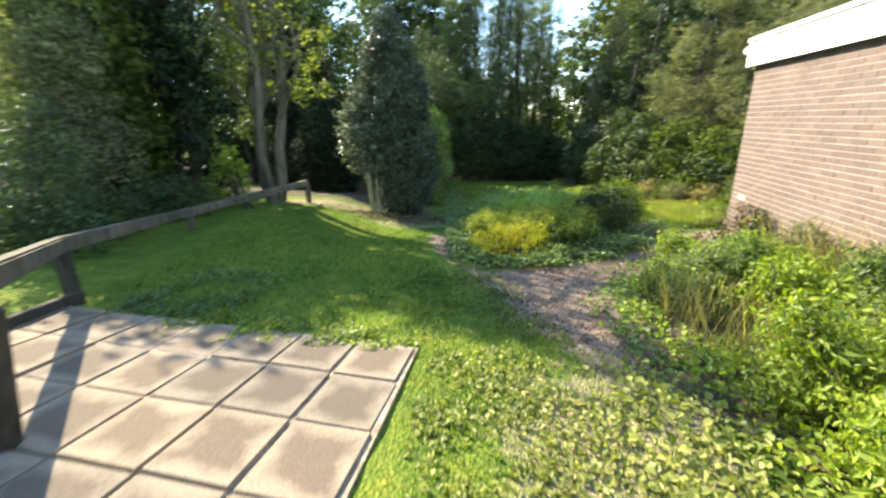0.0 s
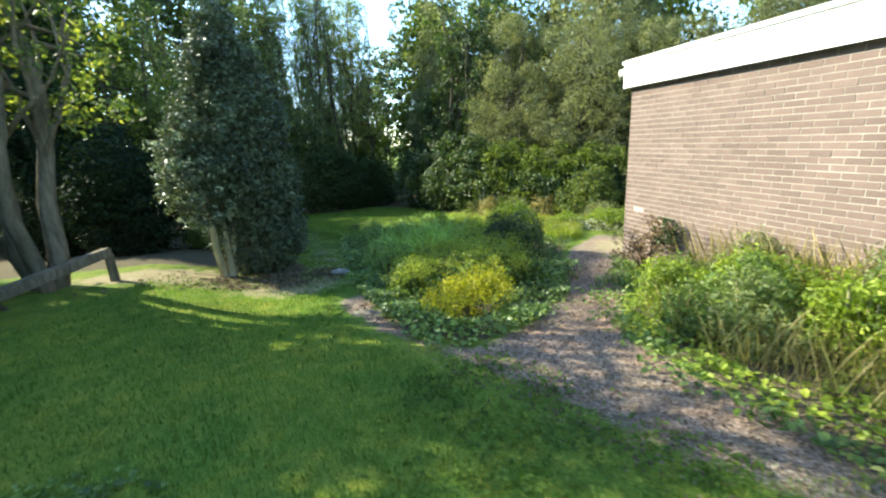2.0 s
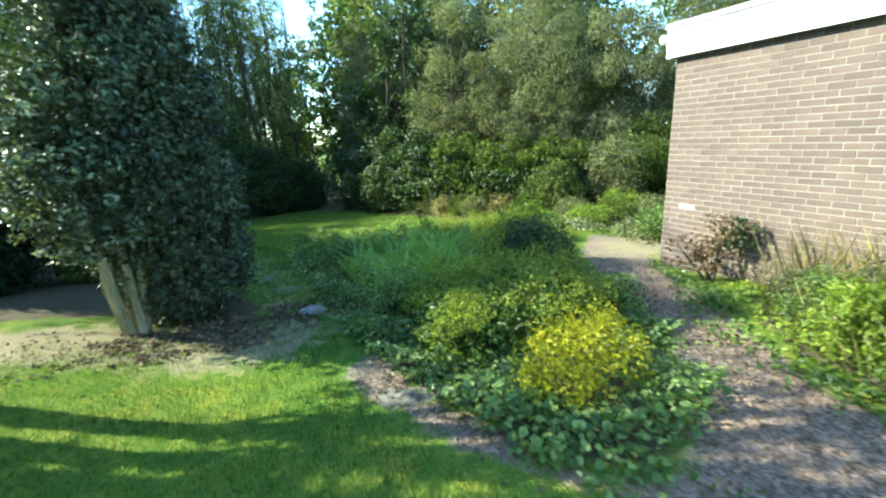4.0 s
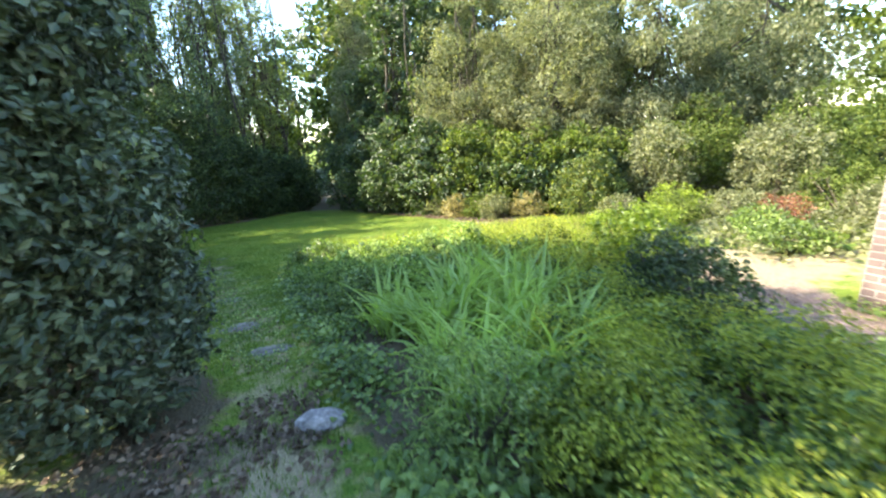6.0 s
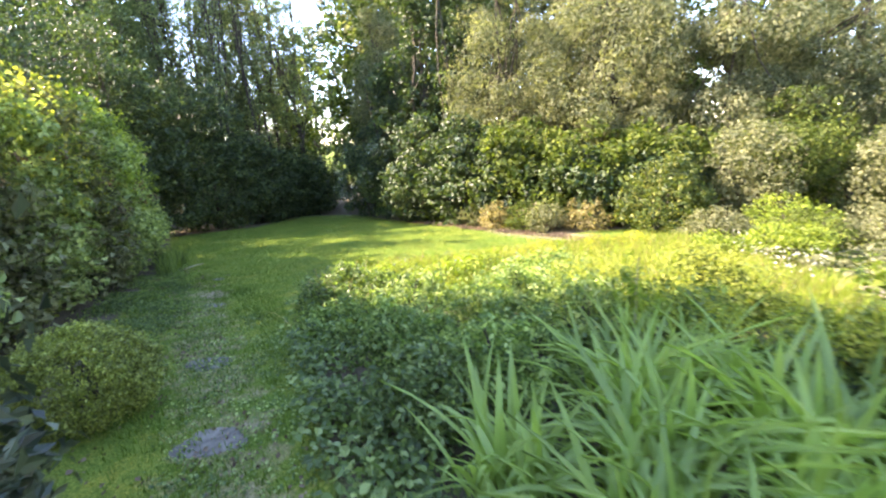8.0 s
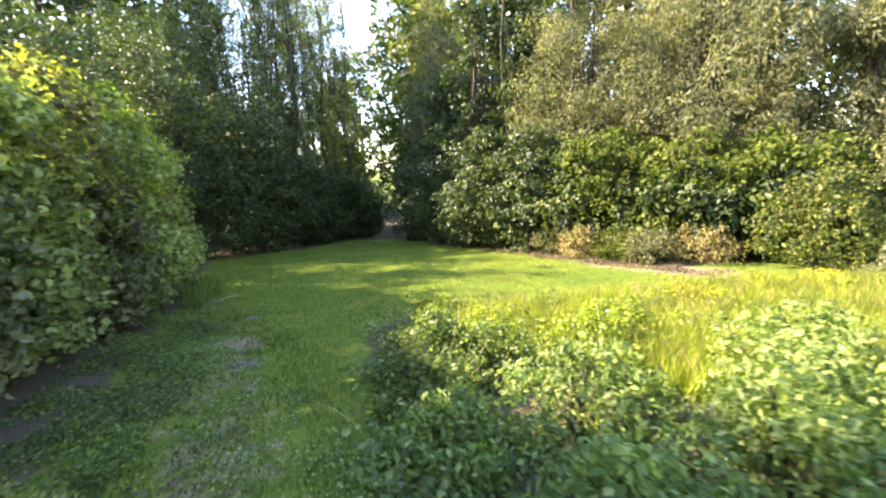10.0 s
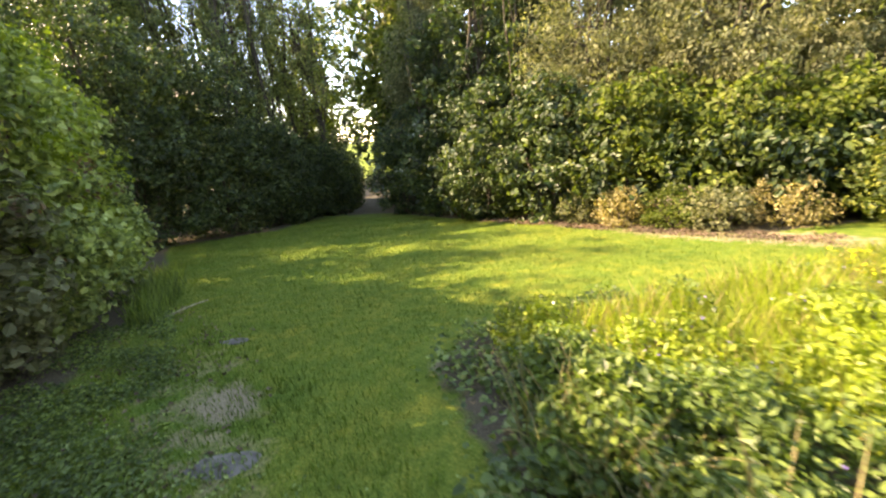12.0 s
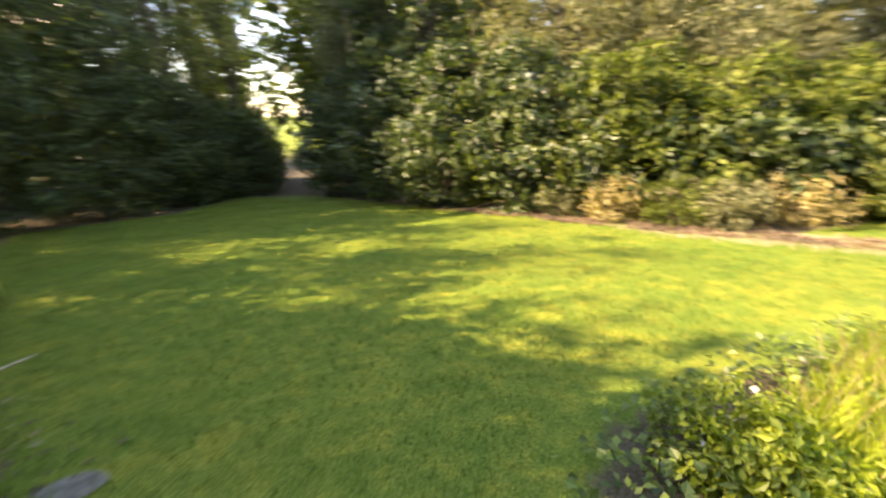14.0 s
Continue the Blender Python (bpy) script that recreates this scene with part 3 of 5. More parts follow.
def tree(name, x, y, label, mat, height, crown, clumps, clump_r, per, size, seed, trunks=1, trunk_r=0.14, lean=0.2, bark=None, limbs=10, aspect=0.55, category="tree", group="", spread=0.6, **kw):
    """A tree: tapered trunks, limbs that run out to the crown, and a crown of leaf clumps."""
    z = G(x, y)
    t = thing(name, x, y, z, label, category, group)
    rng = np.random.default_rng(seed)
    tr, ends = [], []
    for k in range(trunks):
        a = 2 * math.pi * k / max(trunks, 1) + rng.uniform(0, 1)
        off = 0.12 if trunks > 1 else 0
        top = (math.cos(a) * spread * (trunks > 1) + rng.normal() * lean, math.sin(a) * spread * (trunks > 1) + rng.normal() * lean, height * rng.uniform(0.85, 0.97))
        p = limb_path((math.cos(a) * off, math.sin(a) * off, -0.1), top, rng, 0.10, 10)
        tr.append((p, trunk_r * rng.uniform(0.8, 1.1), 0.015))
        ends.append(p)
    wood("trunk", tr, bark or M_BARK, t)
    lb = []
    c = in_envelope(crown, limbs, rng, 0.5)
    for e in c:
        p = ends[rng.integers(len(ends))]
        i = rng.integers(3, 9)
        lb.append((limb_path(p[i], e, rng, 0.16), trunk_r * 0.33, 0.006))
    wood("limb", lb, bark or M_BARK, t)
    low = lambda px, py: gz(px + x, py + y) - z + 0.01
    foliage("crown", mat, crown, clumps, clump_r, per, size, seed + 3, t, aspect=aspect, floor=low, **kw)
    return t


# the big clipped evergreens by the lawn
holly = thing("holly_tree", -1.62, 9.50, G(-1.62, 9.5), "glossy dark holly tree with pale glints and bare stems", "tree")
rh = np.random.default_rng(21)
wood("trunk", [(limb_path((0.07 * math.cos(a), 0.07 * math.sin(a), -0.1), (0.25 * math.cos(a), 0.25 * math.sin(a), 1.6), rh, 0.06), 0.055, 0.02) for a in (0.3, 1.6, 2.9, 4.1, 5.3)], M_BARK_PALE, holly, "pale greenish holly stems")
foliage("crown", M_HOLLY, [(0.1, 0.1, 1.66, 0.78, 0.75, 0.78), (0.2, 0.15, 2.2, 0.72, 0.7, 0.9), (0.3, 0.2, 3.0, 0.5, 0.5, 0.8)], 900, 0.15, 28, 0.07, 22, holly, aspect=0.5, surface=0.85)
# pale clumps on the sunward side paint the glints into the leaf colour
foliage("crown", M_LEAF_GLINT, [(-0.12, -0.05, 1.62, 0.74, 0.72, 0.74), (-0.25, -0.05, 2.0, 0.5, 0.6, 0.7)], 150, 0.11, 16, 0.062, 23, holly, "pale leaves painted as sun glints", aspect=0.5, surface=0.95)
shrub("cypress", -1.02, 10.02, "dense dark green conical evergreen reaching the ground", "tree", M_HOLLY,
      [(0, 0, 0.8, 0.78, 0.8, 0.85), (0, 0, 1.7, 0.80, 0.80, 1.0), (-0.05, 0, 2.7, 0.76, 0.76, 0.95), (-0.12, 0, 3.45, 0.56, 0.56, 0.8), (-0.18, 0, 4.1, 0.3, 0.3, 0.5)], 1900, 0.14, 30, 0.066, 31, surface=0.9)
shrub("box_bush", -0.5, 12.5, "small rounded clipped box bush beside the grass path", "shrub", M_BOX,
      [(0, 0, 0.30, 0.50, 0.50, 0.40)], 1200, 0.055, 26, 0.026, 41, surface=0.97)
shrub("yew", -3.6, 13.2, "dark spreading yew with foliage to the ground", "tree", M_CYPRESS,
      [(0, 0, 1.0, 1.15, 1.0, 1.1), (0, 0, 1.9, 0.8, 0.8, 0.9)], 700, 0.2, 26, 0.08, 43)
shrub("yew", -5.2, 15.4, "tall dark yew behind the lawn", "tree", M_CYPRESS,
      [(0, 0, 1.5, 1.5, 1.4, 1.6), (0, 0, 3.2, 1.1, 1.1, 1.4)], 800, 0.25, 24, 0.10, 44)
tree("ash_tree", -3.75, 8.85, "multi-stemmed tree with light airy green and yellowing leaves", M_ASH, 6.6,
     [(0.1, 0.1, 3.4, 1.5, 1.4, 1.4), (0.2, 0.3, 5.0, 1.6, 1.6, 1.4), (0.9, 0.3, 2.6, 0.8, 0.7, 0.6)], 185, 0.22, 30, 0.08, 51, trunks=3, trunk_r=0.125, limbs=44, spread=0.6, surface=0.4, bark=M_WOOD)
for k, (x, y, r, h) in enumerate([(-5.9, 9.6, 1.15, 7.6), (-7.2, 11.1, 1.25, 8.2), (-10.2, 13.6, 1.7, 9.0), (-8.2, 9.6, 1.3, 6.2)]):
    tree("conifer", x, y, "tall dark conifer with dense drooping foliage", M_CYPRESS, h,
         [(0, 0, h * 0.28, r, r, h * 0.28), (0, 0, h * 0.55, r * 0.85, r * 0.85, h * 0.25), (0, 0, h * 0.8, r * 0.5, r * 0.5, h * 0.2)], (140, 150, 290, 170)[k], 0.38, 44, 0.15, 60 + k, limbs=12, droop=0.4)
shrub("tamarisk_bush", -5.95, 6.6, "pale feathery green bush behind the rail fence", "shrub", M_OLIVE,
      [(0, 0, 1.1, 1.0, 0.9, 0.9), (-0.3, 0.2, 2.0, 0.9, 0.8, 0.8), (0.1, 0.1, 2.8, 0.6, 0.6, 0.6)], 460, 0.22, 26, 0.07, 71, droop=0.3)
shrub("fern_bush", -3.95, 8.0, "bright green leafy shrub against the tree trunk", "shrub", M_LIME,
      [(-0.2, 0, 0.9, 0.35, 0.3, 0.35), (-0.35, 0.1, 0.5, 0.4, 0.3, 0.3)], 60, 0.12, 16, 0.09, 72)
# the first shrub has an added tall blob that keeps sun off a fence post
for k, (x, y, w) in enumerate([(-4.75, 4.6, 0.7), (-5.3, 5.6, 0.9), (-4.9, 7.2, 0.8), (-6.3, 4.9, 0.9)]):
    shrub("low_shrub", x, y, "dark low shrubbery behind the rail fence", "shrub", M_DARK, [(0, 0, 0.3, w, w * 0.8, 0.42)] + ([(-0.05, 0.1, 1.1, 0.6, 0.55, 0.8)] if k == 0 else []), 180, 0.14, 22, 0.06, 80 + k)

# dense broadleaves, mostly unseen, added to shade the bed and lawn's near half
for k, (x, y, r, h) in enumerate([(-5.4, 18.0, 1.4, 9.5), (-7.0, 19.7, 1.6, 11.0), (-8.9, 21.4, 1.7, 12.0), (-6.4, 17.3, 1.6, 10.0), (-6.5, 7.9, 0.9, 4.9), (-6.9, 8.9, 1.0, 5.6)]):
    tree("woodland_tree", x, y, "leafy dark green tree with a full crown close to the ground", M_MID if k > 3 else M_DARK, h,
         [(0, 0, h * 0.3, r, r, h * 0.28), (0, 0, h * 0.55, r, r, h * 0.25), (0, 0, h * 0.8, r * 0.75, r * 0.75, h * 0.2)], 260, 0.42, 52, 0.15, 700 + k, trunks=2, trunk_r=0.13, limbs=16, surface=0.55)

# the left hedge along the grass path
HEDGE_L = [(-1.95, 13.9, 0.75, 2.5, M_HEDGE), (-1.8, 15.3, 0.95, 3.9, M_OLIVE), (-1.45, 16.7, 0.9, 3.4, M_HEDGE), (-1.15, 18.0, 0.9, 3.5, M_OLIVE), (-0.75, 19.4, 0.95, 3.6, M_HEDGE), (-0.6, 21.0, 0.95, 3.6, M_HEDGE)]
for k, (x, y, r, h, m) in enumerate(HEDGE_L):
    shrub("hedge_shrub", x, y, "leafy green hedge shrub with pale tips beside the grass path", "shrub", m,
          [(0, 0, h * 0.3, r, r, h * 0.32), (-0.1, 0, h * 0.68, r * 0.9, r * 0.9, h * 0.34)], 330, 0.25, 36, 0.09, 100 + k, big=True, aspect=0.7, surface=0.85, group="hedge along the path",
          more=[(M_TIPS if k < 4 else M_LIME, [(0.08, 0, h * 0.66, r * 0.97, r * 0.97, h * 0.38)], 85, 0.2, 28, 0.07), (M_BRONZE, [(0.1, -0.1, h * 0.5, r, r, h * 0.3)], 14, 0.14, 24, 0.05)])
# some of these are added out of view to cast shade over bed and lawn
for k, (x, y, h, m) in enumerate([(-3.6, 15.4, 6.8, M_MID), (-5.9, 17.3, 8.8, M_DARK), (-2.9, 21.9, 6.4, M_DARK), (-2.7, 23.9, 6.4, M_DARK), (-8.0, 19.9, 9.6, M_MID), (-5.4, 17.4, 10.4, M_MID), (-7.0, 18.5, 12.5, M_MID), (-6.1, 16.6, 11.5, M_DARK), (-8.4, 18.4, 13.0, M_DARK), (-7.0, 26.0, 11.0, M_DARK), (-4.6, 29.0, 12.0, M_DARK), (-10.6, 22.9, 11.5, M_DARK), (-2.2, 25.8, 7.2, M_DARK), (-0.7, 28.3, 8.6, M_DARK)]):
    tree("woodland_tree", x, y, "broadleaf tree with open branching and dark green leaves", m, h,
         [(0, 0, h * 0.45, 1.5, 1.5, h * 0.28), (0, 0, h * 0.75, 1.4, 1.4, h * 0.24)], 110, 0.5, 70, 0.11, 120 + k, trunks=2, trunk_r=0.12, limbs=16, surface=0.5)

# the dark trees across the foot of the lawn
for k, (x, y, r, h) in enumerate([(-1.6, 26.0, 1.5, 3.6), (0.2, 29.8, 2.1, 8.5), (2.8, 31.8, 2.2, 8.0), (5.2, 33.6, 1.9, 5.4), (8.6, 36.5, 2.2, 4.6), (7.2, 39.0, 2.2, 5.0), (5.6, 41.5, 2.4, 5.5), (9.6, 40.5, 2.4, 5.5), (-1.8, 33.5, 2.6, 12.0)]):
    shrub("dark_evergreen", x, y, "broad dark evergreen with branches sweeping to the lawn", "tree", M_DARK,
          [(0, 0, h * 0.25, r, r * 0.9, h * 0.28), (0, 0, h * 0.6, r * 0.85, r * 0.8, h * 0.32)], 300, 0.46, 60, 0.16, 140 + k)
for k, (x, y, h) in enumerate([(4.6, 37.0, 18.5), (5.6, 38.5, 20.0), (6.6, 37.6, 18.5), (7.9, 39.5, 19.5), (3.4, 39.5, 20.0), (2.0, 38.0, 19.0), (9.0, 37.5, 19), (3.0, 41.5, 17), (5.2, 42.0, 18), (7.0, 42.0, 18), (8.8, 41.0, 17.5), (0.6, 37.0, 16)]):
    tree("birch", x, y, "tall thin birch with sparse leaves and sky behind", M_WISPY, h,
         [(0, 0, h * 0.5, 1.2, 1.2, h * 0.3), (0, 0, h * 0.8, 0.9, 0.9, h * 0.2)], 210, 0.5, 40, 0.14, 160 + k, trunks=2, trunk_r=0.12, limbs=34, surface=0.4, bark=M_BARK)
big = [tree("woodland_tree", -60 + 12 * k, 80, "large leafy woodland tree standing in the wood's edge", m, 17,
            [(0, 0, 4.5, 3.4, 3.4, 4.2), (0, 0, 9.5, 3.6, 3.6, 4.2), (0.5, 0, 14, 2.6, 2.6, 3.0)], 165, 1.05, 40, 0.44, 180 + k, trunk_r=0.25, limbs=14, trunks=2, group="surrounding wood", surface=0.6) for k, m in enumerate((M_DARK, M_MID, M_OLIVE))]
rw = random.Random(4)
WOOD = [(7.5, 49, 0), (10, 58, 1), (10.5, 44.5, 1), (4.5, 46, 0), (0.5, 47, 1), (-0.5, 42.5, 0), (3.5, 53, 1), (-2.5, 45, 1), (21, 33, 1), (17, 37, 2), (23, 24, 2), (-16, 34, 1), (-5, 44, 0), (-12, 38, 0), (-17, 31, 0), (-21, 22, 1), (-24, 12, 0), (-16, 46, 0), (16.5, 41, 0), (14, 34, 1), (19, 33, 0), (23, 28, 2), (27, 22, 1), (31, 15, 0), (29, 8, 1), (20, 40, 1), (26, 36, 0), (32, 29, 0),
        (-1, 50, 1), (4, 58, 0), (16, 54, 0), (38, 20, 1), (36, 8, 0), (33, -2, 1), (-27, 30, 1), (-30, 18, 0), (-9, 52, 1), (-30, 4, 1), (-26, -8, 0), (-12, -22, 1), (2, -25, 0), (16, -22, 1), (28, -14, 0)]
for x, y, k in WOOD:
    s = rw.uniform(0.85, 1.15) * (0.62 if y > 43.5 and 2 < x < 12 else 0.75 if (y > 50 and -3 < x < 12) or (x, y) == (-12, 38) else 1.0)
    copy_thing(big[k], Matrix.LocRotScale((x, y, G(x, y)), Euler((0, 0, rw.uniform(0, 6.28))), (s, s, s * rw.uniform(0.95, 1.1))))
UNDER = [(x, y) for x, y, _ in WOOD[:28]] + [(10.5, 41.5), (7.5, 44), (3, 44), (-3, 39), (-8, 33), (-10, 26), (-12, 20), (24, 14), (26, 18), (21, 22)]
bush = shrub("understorey", -60, 60, "dense bramble and elder understorey at the foot of the wood", "shrub", M_DARK,
             [(0, 0, 1.2, 2.4, 2.4, 1.6), (0.8, 0, 2.4, 1.6, 1.6, 1.2)], 95, 0.6, 34, 0.26, 199, group="understorey")
for x, y in UNDER:
    s = rw.uniform(0.8, 1.2)
    copy_thing(bush, Matrix.LocRotScale((x + rw.uniform(-1.5, 1.5), y + rw.uniform(-1.5, 1.5), G(x, y)), Euler((0, 0, rw.uniform(0, 6.28))), (s, s, s)))

# the bank of shrubs along the far right of the lawn
# the few pale clumps are highlights put into the leaf colour
for k, (x, y, r, h) in enumerate([(10.6, 30.0, 1.9, 4.6), (10.3, 26.6, 1.8, 4.8), (9.9, 23.6, 1.5, 4.2), (10.1, 21.2, 1.5, 3.8)]):
    shrub("laurel", x, y, "dark laurel thicket with glossy leaves at the lawn edge", "shrub", M_DARK,
          [(0, 0, h * 0.35, r, r * 1.1, h * 0.38), (0.3, 0, h * 0.75, r * 0.8, r, h * 0.3)], 150, 0.42, 44, 0.17, 200 + k, big=True, surface=0.85, more=[(M_LEAF_GLINT, [(-0.2, -0.2, h * 0.45, r, r, h * 0.42)], 9, 0.26, 18, 0.15)], group="laurel bank")
# M_DARK clumps among the green put the shade of deep gaps into colour
for k, (x, y, r, h) in enumerate([(10.9, 19.0, 1.6, 3.4), (11.6, 16.8, 1.7, 3.0), (12.8, 15.2, 1.6, 2.8)]):
    shrub("cherry_laurel", x, y, "large leafy shrub with pale-backed green leaves", "shrub", M_MID,
          [(0, 0, h * 0.33, r, r * 1.1, h * 0.36), (0.2, 0, h * 0.72, r * 0.9, r, h * 0.32)], 150, 0.40, 40, 0.16, 210 + k, big=True, surface=0.85, more=[(M_DARK, [(0, 0, h * 0.4, r, r, h * 0.4)], 130, 0.40, 40, 0.16)], group="leafy bank")
for k, (x, y, r, h) in enumerate([(13.3, 21.8, 2.4, 10.5), (14.6, 18.0, 2.6, 9.6), (17.2, 14.8, 2.8, 8.6), (12.6, 31.0, 1.6, 12.5), (21.0, 12.5, 3.0, 9.0), (18.5, 20.5, 3.0, 12.5)]):
    tree("willow", x, y, "tall grey-green willow with hanging sprays of small leaves", M_OLIVE, h,
         [(0, 0, h * 0.3, r, r, h * 0.22), (0.1, 0, h * 0.55, r, r, h * 0.24), (0.1, 0, h * 0.8, r * 0.7, r * 0.7, h * 0.2)], 150, 0.72, 300, 0.145, 220 + k, trunks=2, trunk_r=0.11, limbs=26, aspect=0.34, droop=0.45, surface=0.9, shell=0.78, ruffle=0.35, group="willows")
for k, (x, y, r, h) in enumerate([(11.9, 26.3, 1.3, 13.0), (12.6, 24.4, 1.2, 11.0), (11.2, 28.4, 1.0, 8.0)]):
    tree("sycamore", x, y, "dark green broadleaf tree with large leaves between the willows", M_DARK, h,
         [(0, 0, h * 0.3, r, r, h * 0.25), (0, 0, h * 0.55, r, r, h * 0.22), (0, 0, h * 0.8, r * 0.8, r * 0.8, h * 0.2)], 130, 0.42, 40, 0.2, 720 + k, trunks=2, trunk_r=0.12, limbs=20, big=True, surface=0.8)
for k, (x, y, s, m) in enumerate([(9.6, 19.6, 0.6, M_OLIVE), (9.4, 18.4, 0.55, M_STRAW), (9.5, 17.3, 0.6, M_MID), (10.2, 15.6, 0.7, M_STRAW), (9.5, 16.4, 0.55, M_OLIVE)]):
    shrub("bramble", x, y, "tangled bramble with browning leaves at the lawn edge", "shrub", m, [(0, 0, 0.4, s, s, 0.5)], 110, 0.16, 22, 0.07, 240 + k, group="brambles")
shrub("seeding_plant", 10.0, 17.4, "pinkish white seed heads on a low bramble", "plant", M_PINK, [(0, 0, 0.5, 0.45, 0.6, 0.35)], 60, 0.12, 18, 0.06, 250)
shrub("lime_bush", 11.2, 14.0, "bright yellow-green leafy bush in the sun", "shrub", M_ASH, [(0, 0, 0.7, 1.3, 1.1, 0.8), (0.2, 0, 1.4, 0.8, 0.8, 0.6)], 340, 0.2, 22, 0.09, 251)
shrub("spindle_bush", 14.5, 12.4, "spreading bush with bare grey stems and green top", "shrub", M_MID, [(0, 0, 1.8, 1.5, 1.2, 0.9)], 260, 0.24, 22, 0.09, 252, stems=16)
shrub("red_dock", 10.4, 8.75, "rusty red seeding dock plants", "plant", M_RED, [(0, 0, 0.35, 0.9, 0.5, 0.35)], 90, 0.12, 18, 0.05, 253)
for k, (x, y, r, h) in enumerate([(14.5, 9.8, 1.2, 2.4), (16.5, 9.4, 1.6, 3.4), (19.0, 11.5, 2.0, 5.0), (20.5, 8.0, 2.2, 6.0), (13.4, 12.8, 1.1, 2.6), (16.0, 12.6, 1.4, 3.6), (17.5, 6.5, 1.6, 3.4)]):
    shrub("garden_shrub", x, y, "rounded green garden shrub beyond the house", "shrub", M_MID if k % 2 else M_OLIVE,
          [(0, 0, h * 0.5, r, r, h * 0.55)], 300, 0.26, 22, 0.10, 260 + k)

for k, (x, y, r, h, m) in enumerate([(7.6, 11.3, 0.5, 0.45, M_LIME), (8.6, 10.6, 0.6, 0.6, M_LIME), (9.9, 10.6, 0.6, 0.7, M_MID), (10.6, 9.6, 0.8, 0.7, M_OLIVE), (11.8, 11.4, 0.8, 0.9, M_LIME), (10.2, 12.2, 0.6, 0.7, M_OLIVE), (8.4, 8.6, 0.5, 0.6, M_GREEN), (7.4, 8.0, 0.5, 0.5, M_GREEN),
                                     (12.0, 8.0, 0.9, 1.2, M_MID), (10.9, 7.2, 0.8, 0.9, M_OLIVE), (14.8, 8.2, 1.2, 1.6, M_MID)]):
    shrub("border_plant", x, y, "sunlit leafy border plant beyond the house corner", "plant", m, [(0, 0, h * 0.5, r, r, h * 0.5)], 110, 0.14, 26, 0.06, 280 + k, group="far border")


# ---- the long planted bed ----
def blades(name, parent, x, y, z, count, length, width, spread, mat, seed, arch=0.9, area=(0.15, 0.15), label=""):
    """Strap leaves that rise and arch outwards, each of four segments. Placed relative to (x, y, z)."""
    rng = np.random.default_rng(seed)
    n = count
    a = rng.uniform(0, 2 * math.pi, n)
    L = length * rng.uniform(0.55, 1.1, n)
    sp = spread * rng.uniform(0.15, 1.0, n)
    bx0, by0 = rng.normal(size=n) * area[0], rng.normal(size=n) * area[1]
    s = np.linspace(0, 1, 5)[None]
    out = sp[:, None] * L[:, None] * (0.35 * s + 0.65 * s ** 2)
    up = L[:, None] * (s - 0.42 * arch * rng.uniform(0.4, 1.2, n)[:, None] * s ** 2.2)
    cx, cy = bx0[:, None] + out * np.cos(a)[:, None], by0[:, None] + out * np.sin(a)[:, None]
    w = width * rng.uniform(0.7, 1.2, n)[:, None] * np.array([0.6, 1.0, 0.95, 0.65, 0.06])[None] / 2
    tw = a + rng.normal(size=n) * 0.5 + math.pi / 2
    dx, dy = np.cos(tw)[:, None] * w, np.sin(tw)[:, None] * w
    zz = gz(cx[:, :1] + x, cy[:, :1] + y) - z + up
    A = np.stack([cx - dx, cy - dy, zz], -1)
    B = np.stack([cx + dx, cy + dy, zz], -1)
    V = np.stack([A, B], 2).reshape(n, 10, 3)
    base = np.arange(n)[:, None] * 10
    F = np.concatenate([base + np.array([2 * k, 2 * k + 1, 2 * k + 3, 2 * k + 2]) for k in range(4)], 0)
    return put(name, mesh_np(name, V.reshape(-1, 3), F, mat), parent, label)


def clump_plant(name, x, y, label, category, count, length, width, spread, mat, seed, arch=0.9, area=(0.15, 0.15), group=""):
    z = G(x, y)
    t = thing(name, x, y, z, label, category, group)
    blades("leaves", t, x, y, z, count, length, width, spread, mat, seed, arch, area)
    return t


strap_meshes = []
for k in range(10):
    rng0 = np.random.default_rng(900 + k)
    s = np.linspace(0, 1, 7)
    reach, arch = rng0.uniform(0.15, 0.75), rng0.uniform(0.15, 0.75)
    out, up = reach * (0.3 * s + 0.7 * s ** 2), s - arch * s ** 2.4
    w = 0.019 * np.array([0.6, 0.9, 1.0, 0.95, 0.8, 0.5, 0.04])
    side = 0.05 * rng0.normal() * s ** 2
    V = np.concatenate([np.stack([out, side - w, up + 0.006], 1), np.stack([out, side, up - 0.006], 1), np.stack([out, side + w, up + 0.006], 1)])
    F = [(a + 7 * r, a + 1 + 7 * r, a + 8 + 7 * r, a + 7 + 7 * r) for r in (0, 1) for a in range(6)]
    strap_meshes.append(mesh_np("leaf", V, np.array(F), M_BLADE, True))


def strap_clump(x, y, count, length, seed):
    """A clump whose every strap leaf is a part."""
    r = random.Random(seed)
    t = thing("crocosmia", x, y, G(x, y), "arching bright green strap-leaved clump in the bed", "plant", "strap-leaved clumps")
    for k in range(count):
        o = put("leaf", strap_meshes[r.randrange(10)], t)
        a, rad = r.uniform(0, 6.283), 0.22 * math.sqrt(r.random())
        q = r.uniform(0, 6.283)
        px, py = rad * math.cos(q), rad * math.sin(q)
        k2 = length * r.uniform(0.65, 1.15)
        o.matrix_basis = Matrix.LocRotScale((px, py, G(x + px, y + py) - t.location.z - 0.02), Euler((r.gauss(0, 0.12), r.gauss(0, 0.12), a)), (k2, k2 * r.uniform(0.8, 1.5), k2))
    return t


